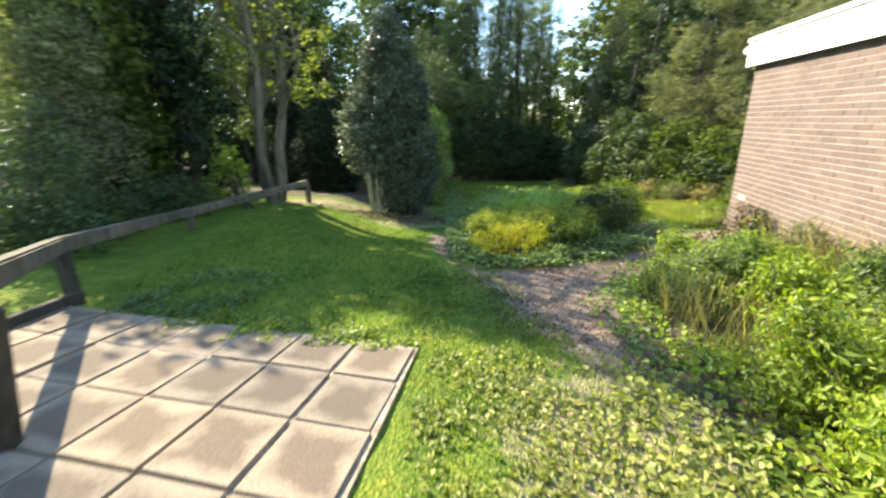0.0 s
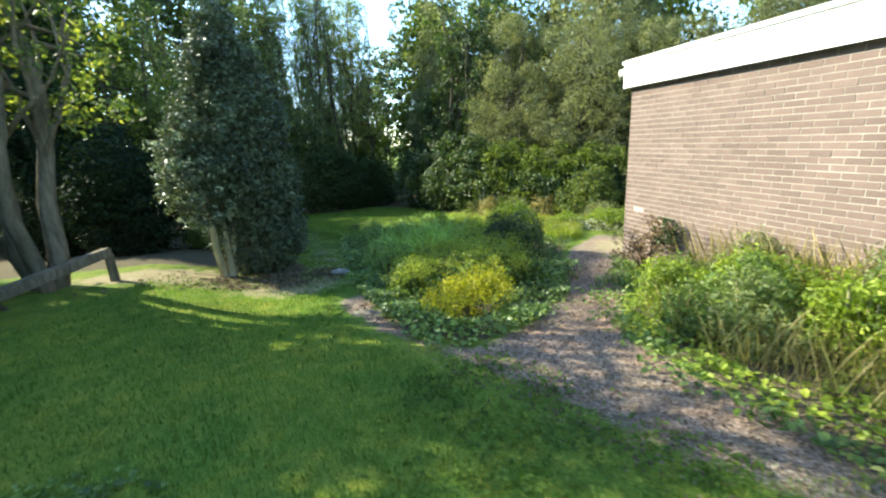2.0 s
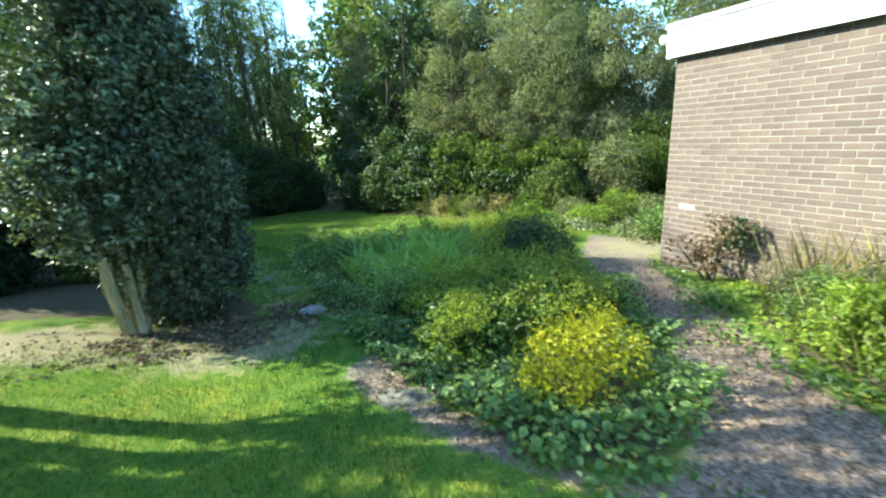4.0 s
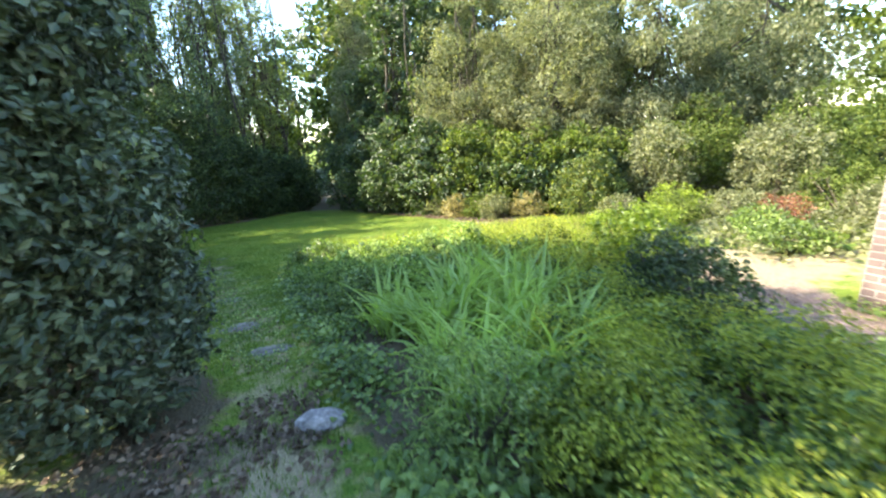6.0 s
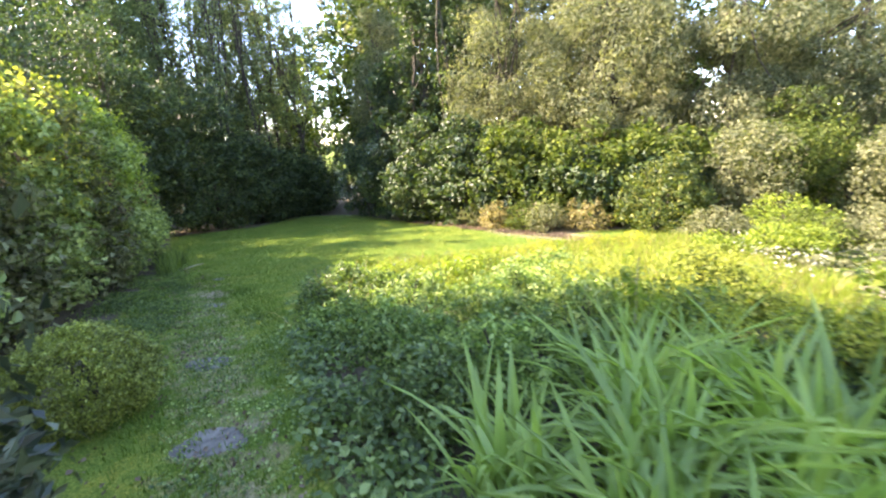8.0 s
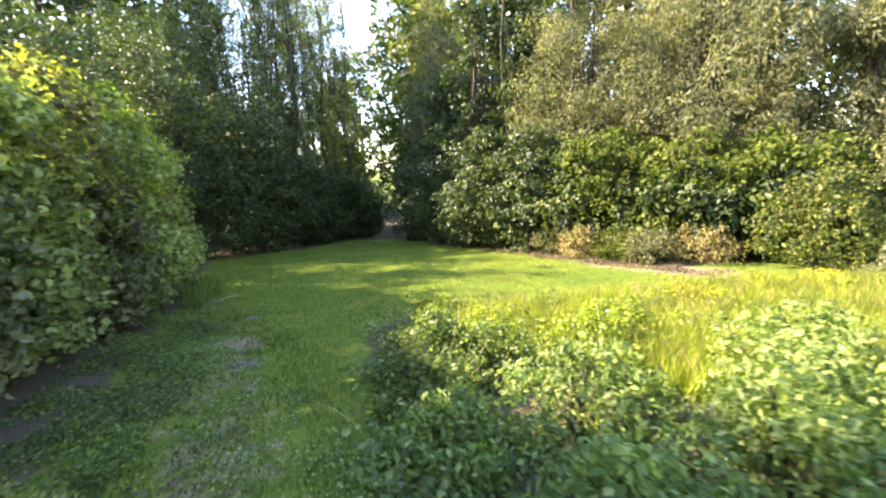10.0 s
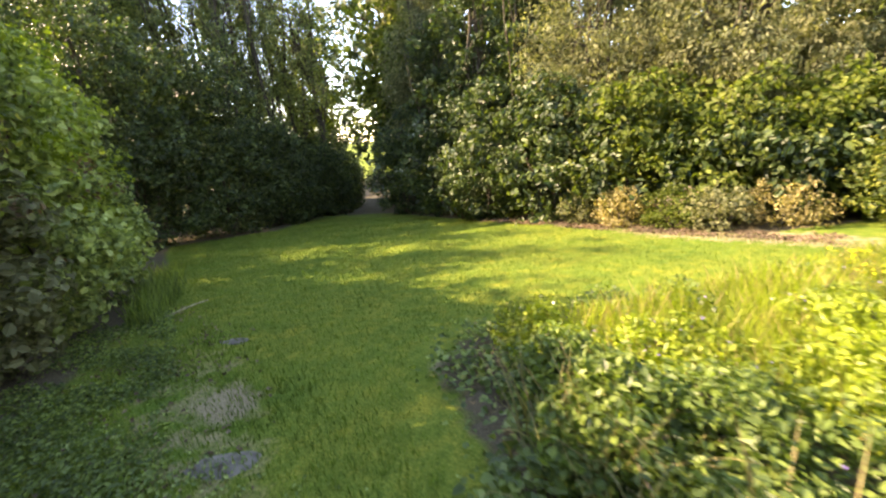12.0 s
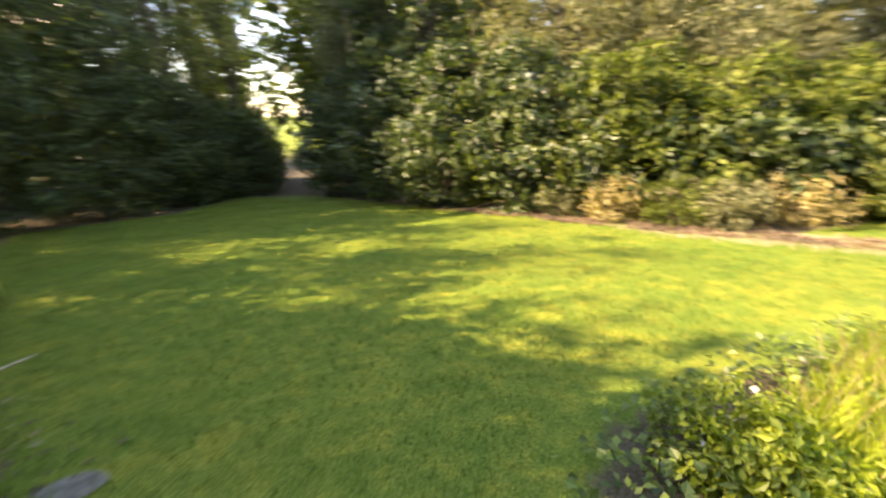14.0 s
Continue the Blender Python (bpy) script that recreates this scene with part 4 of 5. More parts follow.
def carpet(name, poly, count, size, height, mat, seed, label, category="ground cover", big=False, aspect=0.8, lift=0.0, lumps=1.2):
    """Low leaves over a stretch of ground, one object that nobody could count."""
    rng = np.random.default_rng(seed)
    P = np.array(poly)
    lo, hi = P.min(0), P.max(0)
    xy = rng.uniform(size=(count * 4, 2)) * (hi - lo) + lo
    k = inside(poly, xy[:, 0] + rng.normal(size=len(xy)) * 0.08, xy[:, 1] + rng.normal(size=len(xy)) * 0.08)
    lump = np.sin(xy[:, 0] * 3.1 * lumps + 1.3 * np.sin(xy[:, 1] * 2.3 * lumps + seed)) * np.cos(xy[:, 1] * 2.7 * lumps + np.sin(xy[:, 0] * 1.9 * lumps))
    k &= rng.uniform(size=len(xy)) < 0.55 + 0.6 * lump
    xy, lump = xy[k][:count], lump[k][:count]
    h = height * (0.55 + 0.45 * lump) * rng.uniform(size=len(xy)) ** 0.6
    c = np.stack([xy[:, 0], xy[:, 1], gz(xy[:, 0], xy[:, 1]) + lift + h + 0.01], -1)
    n = np.array([0, 0, 1.0]) + rng.normal(size=c.shape) * 0.45
    V, F = leaf_arrays(c, n, np.full(len(c), size), rng, aspect, None, big)
    return tagged(put(name, mesh_np(name, V, F, mat)), label, category, kind="stuff")


def grass(name, poly, count, length, width, mat, seed, label, lift=0.0, weight=None, category="grass"):
    """Single blades of grass over a stretch of ground."""
    rng = np.random.default_rng(seed)
    P = np.array(poly)
    lo, hi = P.min(0), P.max(0)
    xy = rng.uniform(size=(count * 4, 2)) * (hi - lo) + lo
    k = inside(poly, xy[:, 0] + rng.normal(size=len(xy)) * 0.05, xy[:, 1] + rng.normal(size=len(xy)) * 0.05)
    if weight is not None:
        k &= rng.uniform(size=len(xy)) < weight(xy[:, 0], xy[:, 1])
    xy = xy[k][:count]
    n = len(xy)
    a = rng.uniform(0, 2 * math.pi, n)
    L = length * rng.uniform(0.4, 1.2, n)
    b = rng.uniform(0.1, 0.9, n) * L
    z = gz(xy[:, 0], xy[:, 1]) + lift
    dx, dy = -np.sin(a) * width / 2, np.cos(a) * width / 2
    p0 = np.stack([xy[:, 0] - dx, xy[:, 1] - dy, z], -1)
    p1 = np.stack([xy[:, 0] + dx, xy[:, 1] + dy, z], -1)
    b = b * 0.55
    mx, my = xy[:, 0] + np.cos(a) * b * 0.48, xy[:, 1] + np.sin(a) * b * 0.48
    p2 = np.stack([mx + dx * 0.9, my + dy * 0.9, z + L * 0.5], -1)
    p3 = np.stack([xy[:, 0] + np.cos(a) * b, xy[:, 1] + np.sin(a) * b, z + L * 0.92], -1)
    V = np.stack([p0, p1, p2, p3], 1).reshape(-1, 3)
    F = np.arange(n * 4).reshape(n, 4)
    return tagged(put(name, mesh_np(name, V, F, mat)), label, category, kind="stuff")


shrub("golden_spurge", 0.95, 5.55, "low mound of golden yellow foliage at the bed's tip", "shrub", M_YELLOW,
      [(0, 0, 0.27, 0.52, 0.36, 0.2), (0.16, 0.1, 0.36, 0.34, 0.28, 0.16), (-0.25, 0.0, 0.3, 0.26, 0.24, 0.18)], 150, 0.11, 34, 0.034, 301, aspect=0.4, surface=0.75)
for k, (x, y, r, h, m) in enumerate([(1.5, 6.35, 0.42, 0.55, M_GREEN), (0.75, 6.6, 0.38, 0.45, M_GREEN), (2.2, 6.9, 0.45, 0.6, M_GREEN), (1.35, 7.3, 0.42, 0.5, M_GREEN), (2.3, 7.6, 0.42, 0.55, M_GREEN), (1.0, 7.25, 0.34, 0.42, M_MID),
                                     (1.75, 7.9, 0.42, 0.5, M_GREEN), (2.6, 8.25, 0.45, 0.6, M_GREEN), (3.3, 9.0, 0.45, 0.65, M_GREEN), (3.6, 9.9, 0.5, 0.7, M_GREEN), (4.4, 10.2, 0.5, 0.75, M_MID), (2.0, 6.3, 0.36, 0.45, M_MID), (3.7, 10.9, 0.5, 0.7, M_GREEN)]):
    shrub("leafy_perennial", x, y, "soft mound of green perennial with lime flower heads", "plant", m,
          [(0, 0, h * 0.4, r * 1.15, r * 1.1, h * 0.4), (0.1 * (-1) ** k, 0.12, h * 0.62, r * 0.6, r * 0.65, h * 0.34)], 100, 0.13, 28, 0.06, 310 + k, aspect=0.5, surface=0.6, more=[(M_HEADS, [(0, 0, h * 0.85, r, r, h * 0.24)], 34, 0.14, 80, 0.028)], group="bed perennials")
shrub("fern_clump", 0.75, 7.9, "feathery grey-green ferny clump near the path", "plant", M_IVY, [(0, 0, 0.3, 0.42, 0.5, 0.34)], 150, 0.1, 22, 0.05, 330, aspect=0.25)
shrub("dark_bush", 3.0, 7.7, "rounded dark green bush standing in the bed", "shrub", M_DARK, [(0, 0, 0.4, 0.55, 0.5, 0.42), (0.4, 0.3, 0.5, 0.45, 0.45, 0.4), (-0.1, 0.3, 0.6, 0.3, 0.3, 0.3)], 300, 0.10, 24, 0.045, 331, surface=0.9)
shrub("golden_bush", 3.7, 8.6, "yellow-green bush behind the dark one", "shrub", M_LIME, [(0, 0, 0.6, 0.5, 0.5, 0.5)], 200, 0.14, 22, 0.06, 332)
for k, (x, y, n, ln) in enumerate([(1.0, 8.15, 130, 0.7), (1.45, 8.05, 130, 0.8), (1.95, 8.2, 130, 0.8), (1.2, 8.65, 170, 0.72), (1.5, 9.25, 190, 0.85), (1.95, 8.75, 190, 0.85), (1.95, 9.5, 180, 0.9), (2.45, 9.05, 180, 0.9), (2.4, 9.85, 170, 0.9), (1.35, 9.85, 150, 0.75), (2.95, 9.65, 150, 0.85), (2.85, 8.85, 150, 0.8)]):
    strap_clump(x, y, int(n * 0.75), ln, 340 + k)
# M_LIME marks the weeds in full sun: the sunlight is in their colour
for k, (x, y, r, h, m) in enumerate([(1.35, 10.7, 0.36, 0.55, M_IVY), (2.1, 10.6, 0.45, 0.65, M_NETTLE), (3.0, 10.6, 0.45, 0.7, M_NETTLE), (1.75, 11.5, 0.42, 0.6, M_NETTLE), (2.5, 11.4, 0.45, 0.65, M_NETTLE), (3.3, 11.5, 0.5, 0.7, M_NETTLE), (2.4, 12.4, 0.5, 0.6, M_NETTLE), (4.2, 11.8, 0.6, 0.7, M_NETTLE), (1.5, 12.6, 0.33, 0.4, M_NETTLE), (1.75, 13.35, 0.35, 0.45, M_GREEN), (2.1, 13.95, 0.35, 0.5, M_GREEN), (2.6, 13.6, 0.5, 0.42, M_GREEN), (2.5, 14.6, 0.32, 0.36, M_GREEN), (3.2, 14.2, 0.45, 0.34, M_LIME), (3.4, 13.2, 0.5, 0.42, M_LIME), (4.3, 13.4, 0.6, 0.42, M_LIME), (2.85, 15.1, 0.26, 0.28, M_LIME)]):
    shrub("nettle_patch", x, y, "dense leafy weeds at the bed's far end", "plant", m, [(0, 0, h * 0.42, r * 1.1, r * 1.1, h * 0.42), (0.15 * (-1) ** k, 0.1, h * 0.72, r * 0.5, r * 0.5, h * 0.32)], 170, 0.11, 22, 0.052, 360 + k, aspect=0.5, surface=0.6, group="bed weeds")
for k, (x, y) in enumerate([(1.7, 13.35), (1.95, 13.85), (2.2, 14.3)]):
    clump_plant("seeding_grass", x, y, "straw-coloured seeding grass tuft at the corner of the bed", "grass", 80, 0.6, 0.009, 0.7, M_STRAW, 640 + k, area=(0.16, 0.2), group="seeding tufts")
sprig = thing("tall_sprig", 2.75, 10.05, G(2.75, 10.05), "tall single leafy shoot rising from the bed", "plant")
rs = np.random.default_rng(3)
wood("stem", [(limb_path((0, 0, 0), (0.05, 0.05, 1.05), rs, 0.08), 0.012, 0.004)], M_BARK_PALE, sprig)
foliage("leaves", M_LIME, [(0.03, 0.03, 0.7, 0.16, 0.16, 0.4)], 26, 0.08, 7, 0.08, 370, sprig, aspect=0.35)

carpet("ivy_border", [(0.0, 6.2), (0.15, 7.9), (0.45, 9.4), (0.7, 11), (1.1, 12.8), (1.6, 14.4), (2.1, 15.5), (2.5, 15.3), (1.9, 13.6), (1.2, 11), (0.8, 9), (0.7, 7), (1.2, 5.7), (2.4, 6.4), (3.4, 7.3), (3.7, 6.95), (2.5, 5.6), (1.3, 4.85), (0.5, 4.65), (0.1, 4.95)],
       15000, 0.055, 0.22, M_IVY, 401, "trailing ivy and periwinkle edging the bed", big=True)
carpet("bed_cover", BED, 26000, 0.05, 0.26, M_GREEN, 402, "mixed low green planting that fills the bed")
grass("meadow_grass", [(3.1, 15.3), (2.6, 14.4), (3.3, 12.4), (5.0, 9.4), (6.2, 9.3), (9.4, 12.6), (8.0, 13.8), (5.0, 14.8)], 60000, 0.3, 0.008, M_LIME, 403, "tall sunlit meadow grass behind the bed")
grass("meadow_straw", [(3.1, 15.3), (2.6, 14.4), (3.3, 12.4), (5.0, 9.4), (6.2, 9.3), (9.4, 12.6), (8.0, 13.8), (5.0, 14.8)], 7000, 0.38, 0.006, M_STRAW, 404, "dry straw-coloured seeding grass")
carpet("white_flowers", [(6.2, 9.6), (8.5, 10.2), (9.2, 11.6), (7.0, 11.2)], 300, 0.04, 0.45, M_PETAL, 405, "scattered small white flowers in the grass", "flowers")
carpet("yellow_flowers", [(5.2, 13.3), (6.0, 14.2), (8.3, 13.4), (8.2, 12.5)], 1100, 0.04, 0.4, M_YELLOW, 407, "bright yellow flower heads at the meadow's edge", "flowers", lift=0.05)
carpet("violet_flowers", [(2.4, 13.0), (3.0, 15.2), (6.0, 14.0), (5.0, 12.0)], 110, 0.03, 0.35, M_VIOLET, 406, "a few violet flower heads in the grass", "flowers", lift=0.1)

# ---- weeds along the house wall ----
for k, (x, y, r, h, m) in enumerate([(2.4, 3.95, 0.34, 0.38, M_GREEN), (2.75, 4.3, 0.42, 0.55, M_LIME), (3.3, 4.65, 0.42, 0.42, M_GREEN), (3.9, 4.9, 0.35, 0.32, M_OLIVE), (2.75, 3.65, 0.45, 0.64, M_GREEN), (3.2, 3.8, 0.5, 0.72, M_LIME),
                                     (3.9, 4.2, 0.45, 0.76, M_OLIVE), (3.35, 2.8, 0.45, 0.72, M_GREEN), (2.4, 3.5, 0.38, 0.58, M_WISPY), (2.85, 2.95, 0.42, 0.66, M_LIME), (3.0, 2.2, 0.45, 0.7, M_WISPY), (2.1, 1.85, 0.4, 0.60, M_LIME), (2.7, 1.8, 0.5, 0.72, M_LIME), (1.9, 1.1, 0.4, 0.48, M_LIME), (3.6, 3.0, 0.4, 0.72, M_OLIVE), (2.6, 0.9, 0.5, 0.64, M_LIME)]):
    shrub("tall_weeds", x, y, "rank sunlit willowherb and nettles against the brick wall", "plant", m,
          [(0, 0, h * 0.45, r, r, h * 0.46), (0.12 * (-1) ** k, 0.1, h * 0.8, r * 0.4, r * 0.45, h * 0.34)], 200, 0.12, 22, 0.055, 420 + k, aspect=0.36, surface=0.5, stems=12, stem_mat=M_BARK_PALE, group="weeds by the wall")
grass("wall_grass", [(1.9, 0.4), (1.9, 3.4), (2.4, 4.4), (4.4, 5.7), (4.1, 3.6), (3.4, 0.3)], 3500, 0.5, 0.004, M_STRAW, 440, "tall seeding straw grass against the wall")
grass("seeding_heads", [(3.3, 1.2), (3.5, 3.6), (4.2, 5.2), (4.6, 5.4), (4.3, 3.4), (3.9, 1.2)], 1300, 0.85, 0.004, M_STRAW, 442, "tall dry seeding stems against the brickwork")
carpet("weed_cover", WEEDS, 6000, 0.05, 0.11, M_LIME, 441, "low leafy weeds spreading from the wall", big=True)
shrub("rose_bush", 4.42, 6.05, "straggly shrub with bronze-green leaves against the brick wall", "shrub", M_BRONZE,
      [(0.1, -0.1, 0.55, 0.28, 0.32, 0.3), (-0.1, 0.15, 0.35, 0.3, 0.3, 0.25)], 70, 0.09, 14, 0.05, 450, more=[(M_DARK, [(0.15, -0.25, 0.65, 0.16, 0.18, 0.22)], 30, 0.08, 16, 0.05)])
carpet("path_edge_weeds", [(1.5, 1.2), (1.6, 3.5), (2.6, 5.0), (4.6, 6.0), (5.0, 7.2), (4.0, 6.4), (2.3, 5.2), (1.45, 3.9), (1.25, 2.2)], 5000, 0.05, 0.10, M_GREEN, 451, "creeping weeds at the edge of the path", big=True)

# ---- low cover on the open ground ----
carpet("clover_patch", [(-0.15, 0.3), (-0.2, 2.45), (0.2, 2.6), (0.8, 2.2), (1.2, 1.0), (1.3, 0.2)], 3300, 0.034, 0.03, M_CLOVER, 460, "clover and creeping weeds beside the patio", big=True, lumps=2.2)
carpet("creeping_weeds", [(0.8, 0.4), (1.0, 2.3), (1.6, 2.6), (1.9, 0.6)], 900, 0.045, 0.06, M_CLOVER, 461, "broad-leaved weeds on the bare soil", big=True, lumps=1.8)
carpet("lawn_clover", [(-1.0, 2.7), (1.0, 2.6), (0.6, 4.6), (-0.4, 4.4)], 2500, 0.03, 0.02, M_GRASS, 462, "clover growing through the lawn", lumps=2.0)
carpet("patio_edge_grass", [(-2.2, 2.8), (-0.2, 2.45), (-0.2, 2.7), (-2.2, 3.1)], 2000, 0.035, 0.045, M_LIME, 463, "grass tufts creeping over the patio edge", lumps=3)
carpet("shade_ivy", [(-2.8, 3.0), (-1.9, 2.9), (-1.7, 3.9), (-2.5, 4.4)], 1200, 0.045, 0.03, M_GREEN, 464, "dark ivy spreading over shaded ground")
carpet("path_weeds", [(-0.3, 10.5), (0.5, 9.5), (0.7, 11), (1.2, 13.2), (0.9, 15.0), (-0.3, 16.8), (0.0, 13.2), (0.0, 11.9)], 5000, 0.026, 0.03, M_IVY, 465, "small creeping leaves on the worn path", lumps=2.5)
carpet("hedge_foot", [(-1.1, 13.35), (-0.2, 13.6), (0.3, 15.5), (0.5, 18.5), (0.4, 20.4), (-0.3, 19.4), (-0.8, 17.2), (-1.15, 14.4)], 14000, 0.030, 0.05, M_GREEN, 466, "weeds and ivy at the foot of the hedge", big=True)
carpet("fallen_leaves", [(0.6, 2.2), (1.5, 2.2), (2.2, 4.8), (5.2, 7.6), (5.0, 8.0), (1.2, 4.9), (0.1, 6.8), (-0.3, 6.8), (0.1, 4.5)], 9000, 0.022, 0.010, M_BROWN, 467, "brown leaf litter and bark chips on the path", "leaf litter", lumps=0.6)
carpet("lawn_litter", [(-3.5, 8.2), (-0.5, 8.2), (0.6, 9.6), (0.6, 14), (1.2, 17.5), (0.4, 20), (-0.4, 17), (-0.6, 12), (-0.4, 9.5), (-2.5, 9.8)], 2600, 0.035, 0.012, M_BROWN, 468, "scattered fallen leaves on the grass", "leaf litter")
carpet("bark_litter", [(-2.3, 8.5), (-0.9, 8.2), (0.1, 8.4), (0.3, 9.3), (-0.2, 9.6), (-1.9, 9.4)], 1600, 0.05, 0.015, M_BROWN, 469, "dead leaves and twigs under the holly", "leaf litter", lumps=2.5)
LAWN = [(-3.2, 3.2), (-0.3, 2.7), (0.3, 3.6), (0.0, 4.6), (-0.3, 5.6), (-0.35, 7.0), (0.0, 7.6), (0.4, 9.6), (0.6, 11), (1.1, 13), (1.6, 15.0), (2.1, 15.9), (3.0, 16.2), (5.2, 15.3), (9.0, 13.6), (9.0, 20.0), (9.3, 26), (8.0, 33), (4.4, 30), (0.7, 29), (0.3, 20),
        (-0.4, 16.5), (-0.6, 13), (-0.3, 10.5), (-0.3, 9.2), (-2.5, 9.3), (-3.6, 7.0)]
grass("lawn_grass", LAWN, 170000, 0.05, 0.006, M_GRASS, 470, "short mown lawn grass", weight=lambda x, y: np.clip(1.3 / (1 + np.hypot(x - 0.2, (y - 4) * 0.35) * 0.25), 0.1, 1) * np.where((y > 8.8) & (y < 14.8) & (x < 0.2 + (y - 8) * 0.13) | (x < 0.5) & (y > 14.5) & (y < 19.3), 0.4, 1.0) * np.where((np.hypot(x - 0.7, y - 1.5) < 0.9), 0.3, 1.0) * np.where((np.hypot(x + 0.7, (y - 8.3) * 1.2) < 0.9), 0.4, 1.0))
grass("rough_grass", [(-0.2, 0.2), (-0.25, 2.6), (0.5, 3.0), (1.4, 2.2), (1.6, 0.2)], 8000, 0.05, 0.006, M_GRASS, 471, "rough patchy grass beside the patio")
grass("hedge_grass", [(0.0, 18.9), (0.35, 18.8), (0.75, 21.8), (0.2, 22.3)], 1300, 0.42, 0.01, M_GREEN, 472, "long grass tuft at the end of the hedge")
shrub("flower_clump", 3.0, 15.35, "sunlit leafy weeds with a few white flowers on the lawn's edge", "plant", M_LIME, [(0, 0, 0.16, 0.34, 0.32, 0.18)], 120, 0.07, 20, 0.04, 473)
carpet("white_blooms", [(2.75, 15.15), (3.3, 15.15), (3.3, 15.55), (2.75, 15.55)], 14, 0.045, 0.3, M_PETAL, 474, "small white blooms", "flowers", lift=0.1)

# ---- stones, sticks and far things ----
def stone(name, x, y, sx, sy, sz, seed, label, mat=None, sink=0.4):
    bm = bmesh.new()
    bmesh.ops.create_icosphere(bm, subdivisions=3, radius=1)
    r = random.Random(seed)
    o = Vector((r.uniform(0, 50), r.uniform(0, 50), 0))
    for v in bm.verts:
        k = 1 + 0.22 * noise.noise(v.co * 1.4 + o) + 0.07 * noise.noise(v.co * 5 + o)
        v.co = Vector((v.co.x * sx * k, v.co.y * sy * k, max(v.co.z, -0.5) * sz * k))
    t = thing(name, x, y, G(x, y), label, "stone")
    s = part("stone", bm, mat or M_STONE, t)
    s.matrix_basis = Matrix.Translation((0, 0, sz * (1 - sink) * 0.5)) @ SLOPE
    return t


stone("garden_stone", 0.16, 8.85, 0.17, 0.10, 0.07, 1, "pale rough stone half sunk in the path edge")
for k, (x, y, a, b) in enumerate([(0.2, 11.5, 0.26, 0.17), (0.27, 10.45, 0.24, 0.15), (0.31, 13.0, 0.25, 0.17), (-0.02, 6.3, 0.28, 0.12), (0.95, 17.5, 0.15, 0.10), (0.62, 15.4, 0.2, 0.12)]):
    stone("stepping_stone", x, y, a, b, 0.018, 20 + k, "flat grey stepping stone sunk in the worn grass", M_FLAG, sink=1.6)
stick = thing("fallen_branch", 0.35, 18.95, G(0.35, 18.95), "pale broken branch lying at the lawn's edge", "branch")
rb = np.random.default_rng(9)
wood("branch", [(limb_path((-0.55, -0.15, 0.03), (0.55, 0.2, 0.0), rb, 0.12), 0.022, 0.01), (limb_path((0.0, 0.02, 0.03), (0.3, 0.28, 0.04), rb, 0.12), 0.012, 0.006), (limb_path((-0.3, -0.05, 0.03), (-0.5, 0.12, 0.03), rb, 0.12), 0.012, 0.006)], M_BARK_PALE, stick)


def car(x, y, rz, label):
    t = thing("car", x, y, G(x, y), label, "car")
    t.rotation_euler[2] = rz
    bm = bmesh.new()
    prof = [(-2.05, 0.32), (-2.1, 0.62), (-1.95, 0.86), (-1.1, 0.95), (-0.6, 1.38), (0.9, 1.40), (1.55, 0.98), (2.05, 0.88), (2.12, 0.55), (2.05, 0.32)]
    rings = []
    for s in (-0.84, 0.84):
        rings.append([bm.verts.new((px, s * (0.86 if pz > 1.0 else 1.0), pz)) for px, pz in prof])
    for a in range(len(prof)):
        b = (a + 1) % len(prof)
        bm.faces.new((rings[0][a], rings[0][b], rings[1][b], rings[1][a]))
    bm.faces.new(rings[0][::-1]), bm.faces.new(rings[1])
    bmesh.ops.recalc_face_normals(bm, faces=bm.faces)
    bmesh.ops.bevel(bm, geom=bm.edges[:], offset=0.05, segments=2, affect="EDGES")
    part("body", bm, M_CAR, t)
    for s in (-1, 1):
        part("window", box_bm(-0.75, s * 0.80 - 0.02, 1.0, 1.15, s * 0.80 + 0.02, 1.3, 0.01), M_GLASS_DARK, t, "dark side window")
        for wx in (-1.3, 1.35):
            bm = bmesh.new()
            bmesh.ops.create_cone(bm, cap_ends=True, segments=20, radius1=0.32, radius2=0.32, depth=0.2)
            bmesh.ops.rotate(bm, matrix=Matrix.Rotation(math.pi / 2, 3, "X"), verts=bm.verts)
            bmesh.ops.translate(bm, vec=(wx, s * 0.80, 0.32), verts=bm.verts)
            part("wheel", bm, M_TYRE, t)
    return t


car(-16.0, 16.2, 0.5, "grey saloon car parked on the pale drive beyond the trees")

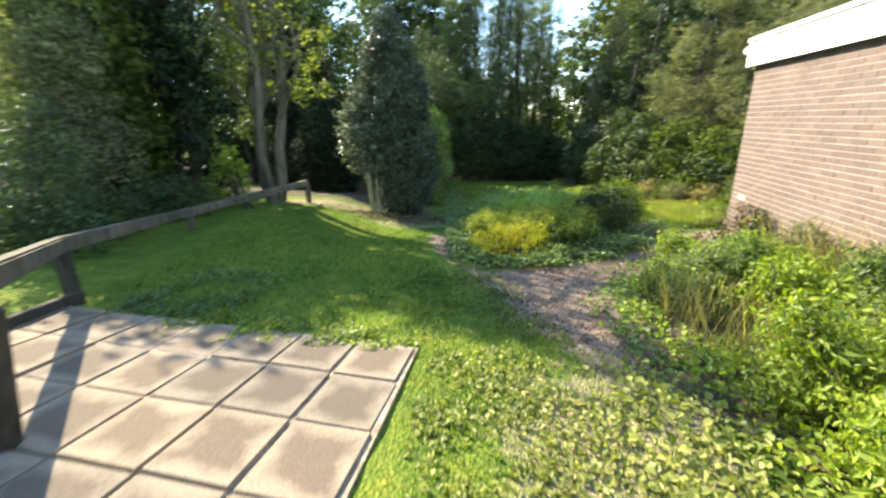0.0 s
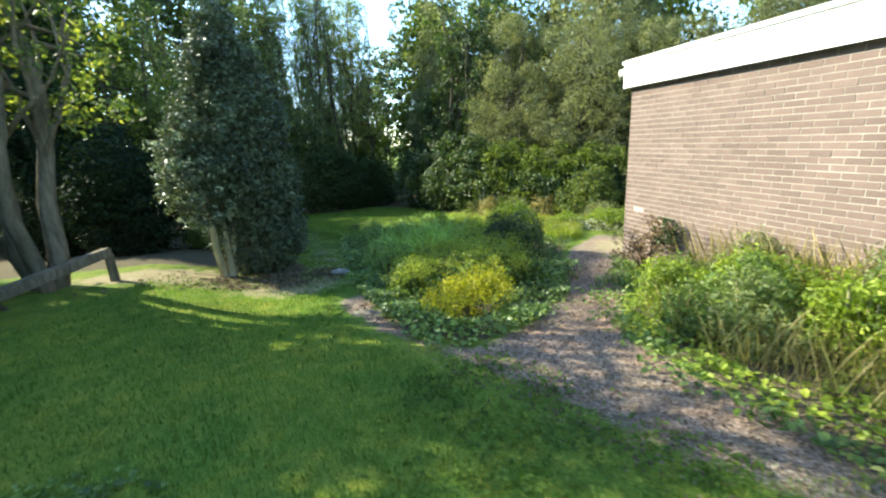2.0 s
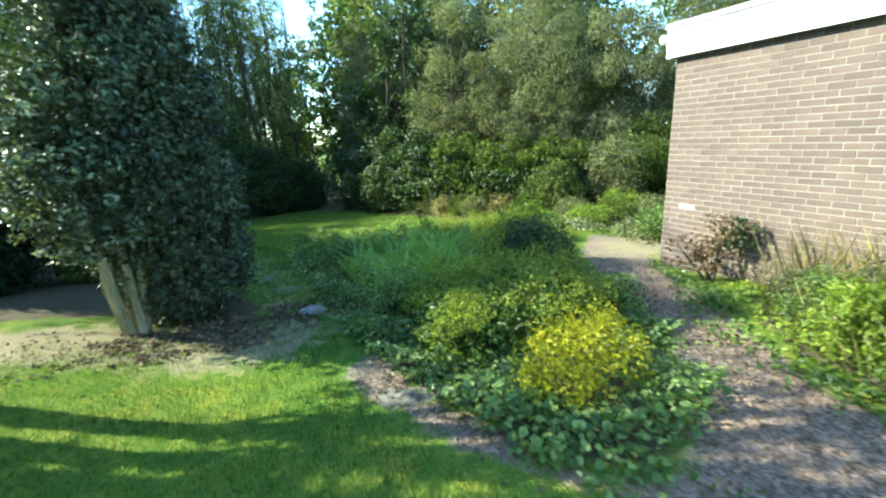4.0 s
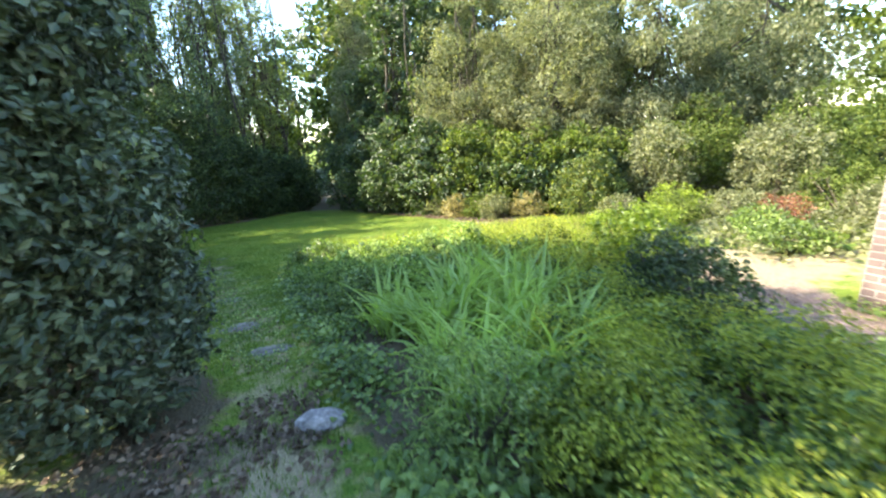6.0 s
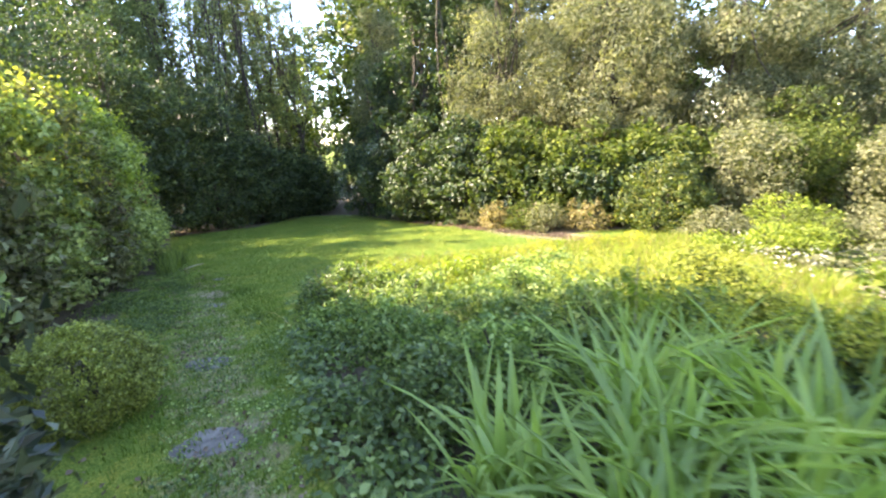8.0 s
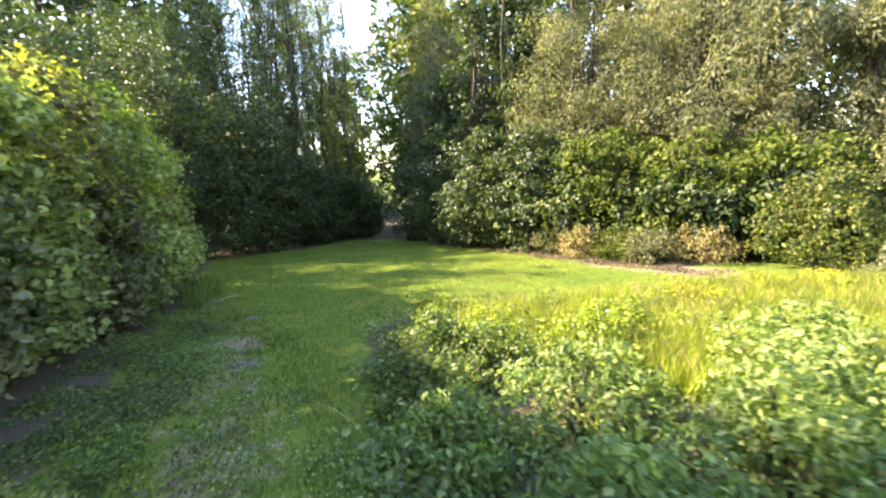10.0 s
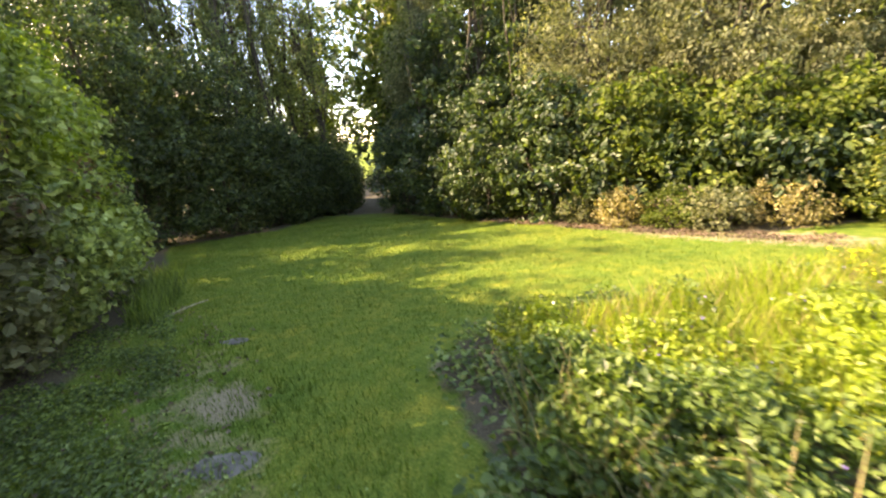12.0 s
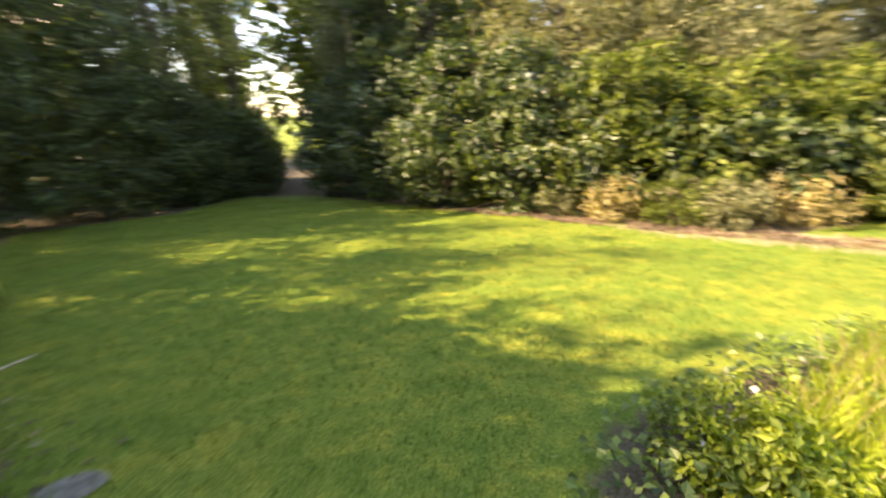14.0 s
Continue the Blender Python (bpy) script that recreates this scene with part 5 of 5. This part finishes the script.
# ---- bricks ----
COURSE, BL, JT = 0.075, 0.225, 0.010
bm = box_bm(-0.0, -(BL - JT) / 2, -(COURSE - JT) / 2, 0.10, (BL - JT) / 2, (COURSE - JT) / 2)
brick_mesh = bpy.data.meshes.new("brick")
bm.to_mesh(brick_mesh)
brick_mesh.materials.append(M_BRICK)
cube_v = np.array([v.co[:] for v in bm.verts])
cube_f = np.array([[v.index for v in f.verts] for f in bm.faces])
bm.free()
rngb = np.random.default_rng(12)
ncourse = int((WALL_TOP - WALL_FOOT) / COURSE)
made, rest = 0, []
for r in range(ncourse):
    z = WALL_TOP - zo - COURSE * (r + 0.5) - 0.004
    shift = 0.5 * BL if r % 2 else 0.0
    for c in range(int(WALL_LEN / BL)):
        y = -BL * (c + 0.5) - shift
        off = rngb.normal() * 0.0012
        if c < 8 and z + zo > -0.98 and made < 300:
            o = put("brick", brick_mesh, wall)
            o.location = (off, y, z)
            made += 1
        else:
            rest.append((off, y, z))
    if shift:
        rest.append((0.0005, -BL * 0.25, z))
R = np.array(rest)
half = np.where(np.abs(R[:, 1] + BL * 0.25) < 1e-6, 0.47, 1.0)
V = R[:, None, :] + cube_v[None] * np.stack([np.ones(len(R)), half, np.ones(len(R))], 1)[:, None, :]
F = (np.arange(len(R))[:, None, None] * 8 + cube_f[None]).reshape(-1, 4)
b = put("brickwork", mesh_np("brickwork", V.reshape(-1, 3), F, M_BRICK), wall, "brown bricks")
tagged(b, kind="stuff")
# the end wall, round the corner
E2 = []
for r in range(ncourse):
    z = WALL_TOP - zo - COURSE * (r + 0.5) - 0.004
    for c in range(30):
        E2.append((0.12 + BL * (c + 0.5) + (0 if r % 2 else 0.5 * BL), 0.0, z))
E2 = np.array(E2)
cv = np.stack([-cube_v[:, 1], -cube_v[:, 0], cube_v[:, 2]], 1)
V = E2[:, None, :] + cv[None]
F = (np.arange(len(E2))[:, None, None] * 8 + cube_f[None]).reshape(-1, 4)
b = put("brickwork", mesh_np("brickwork", V.reshape(-1, 3), F, M_BRICK), wall, "brown bricks")
tagged(b, kind="stuff")

carpet("border_cover", [(6.2, 7.6), (7.5, 10.0), (9.0, 12.9), (12.6, 13.2), (19, 12.5), (19, 6.5), (7.5, 6.9)], 14000, 0.08, 0.3, M_OLIVE, 480, "low sunlit border planting beyond the house corner", big=True)
carpet("lawn_edge_litter", [(8.6, 14.4), (8.5, 17.5), (8.8, 20.5), (9.1, 24), (9.5, 24), (9.4, 17), (9.4, 14.6)], 5000, 0.05, 0.03, M_BROWN, 481, "brown leaf litter along the lawn's far edge", "leaf litter")

grass("path_tufts", [(-0.6, 8.0), (0.4, 8.5), (0.9, 11.5), (1.5, 15.0), (0.7, 18.5), (-0.2, 17.5), (-0.5, 13.5), (-0.3, 10.5)], 5000, 0.07, 0.007, M_GRASS, 490, "thin tufts of grass in the worn path", weight=lambda x, y: np.clip(0.5 + 0.8 * np.sin(x * 5 + np.sin(y * 3)) * np.cos(y * 4 + x * 2), 0, 1))
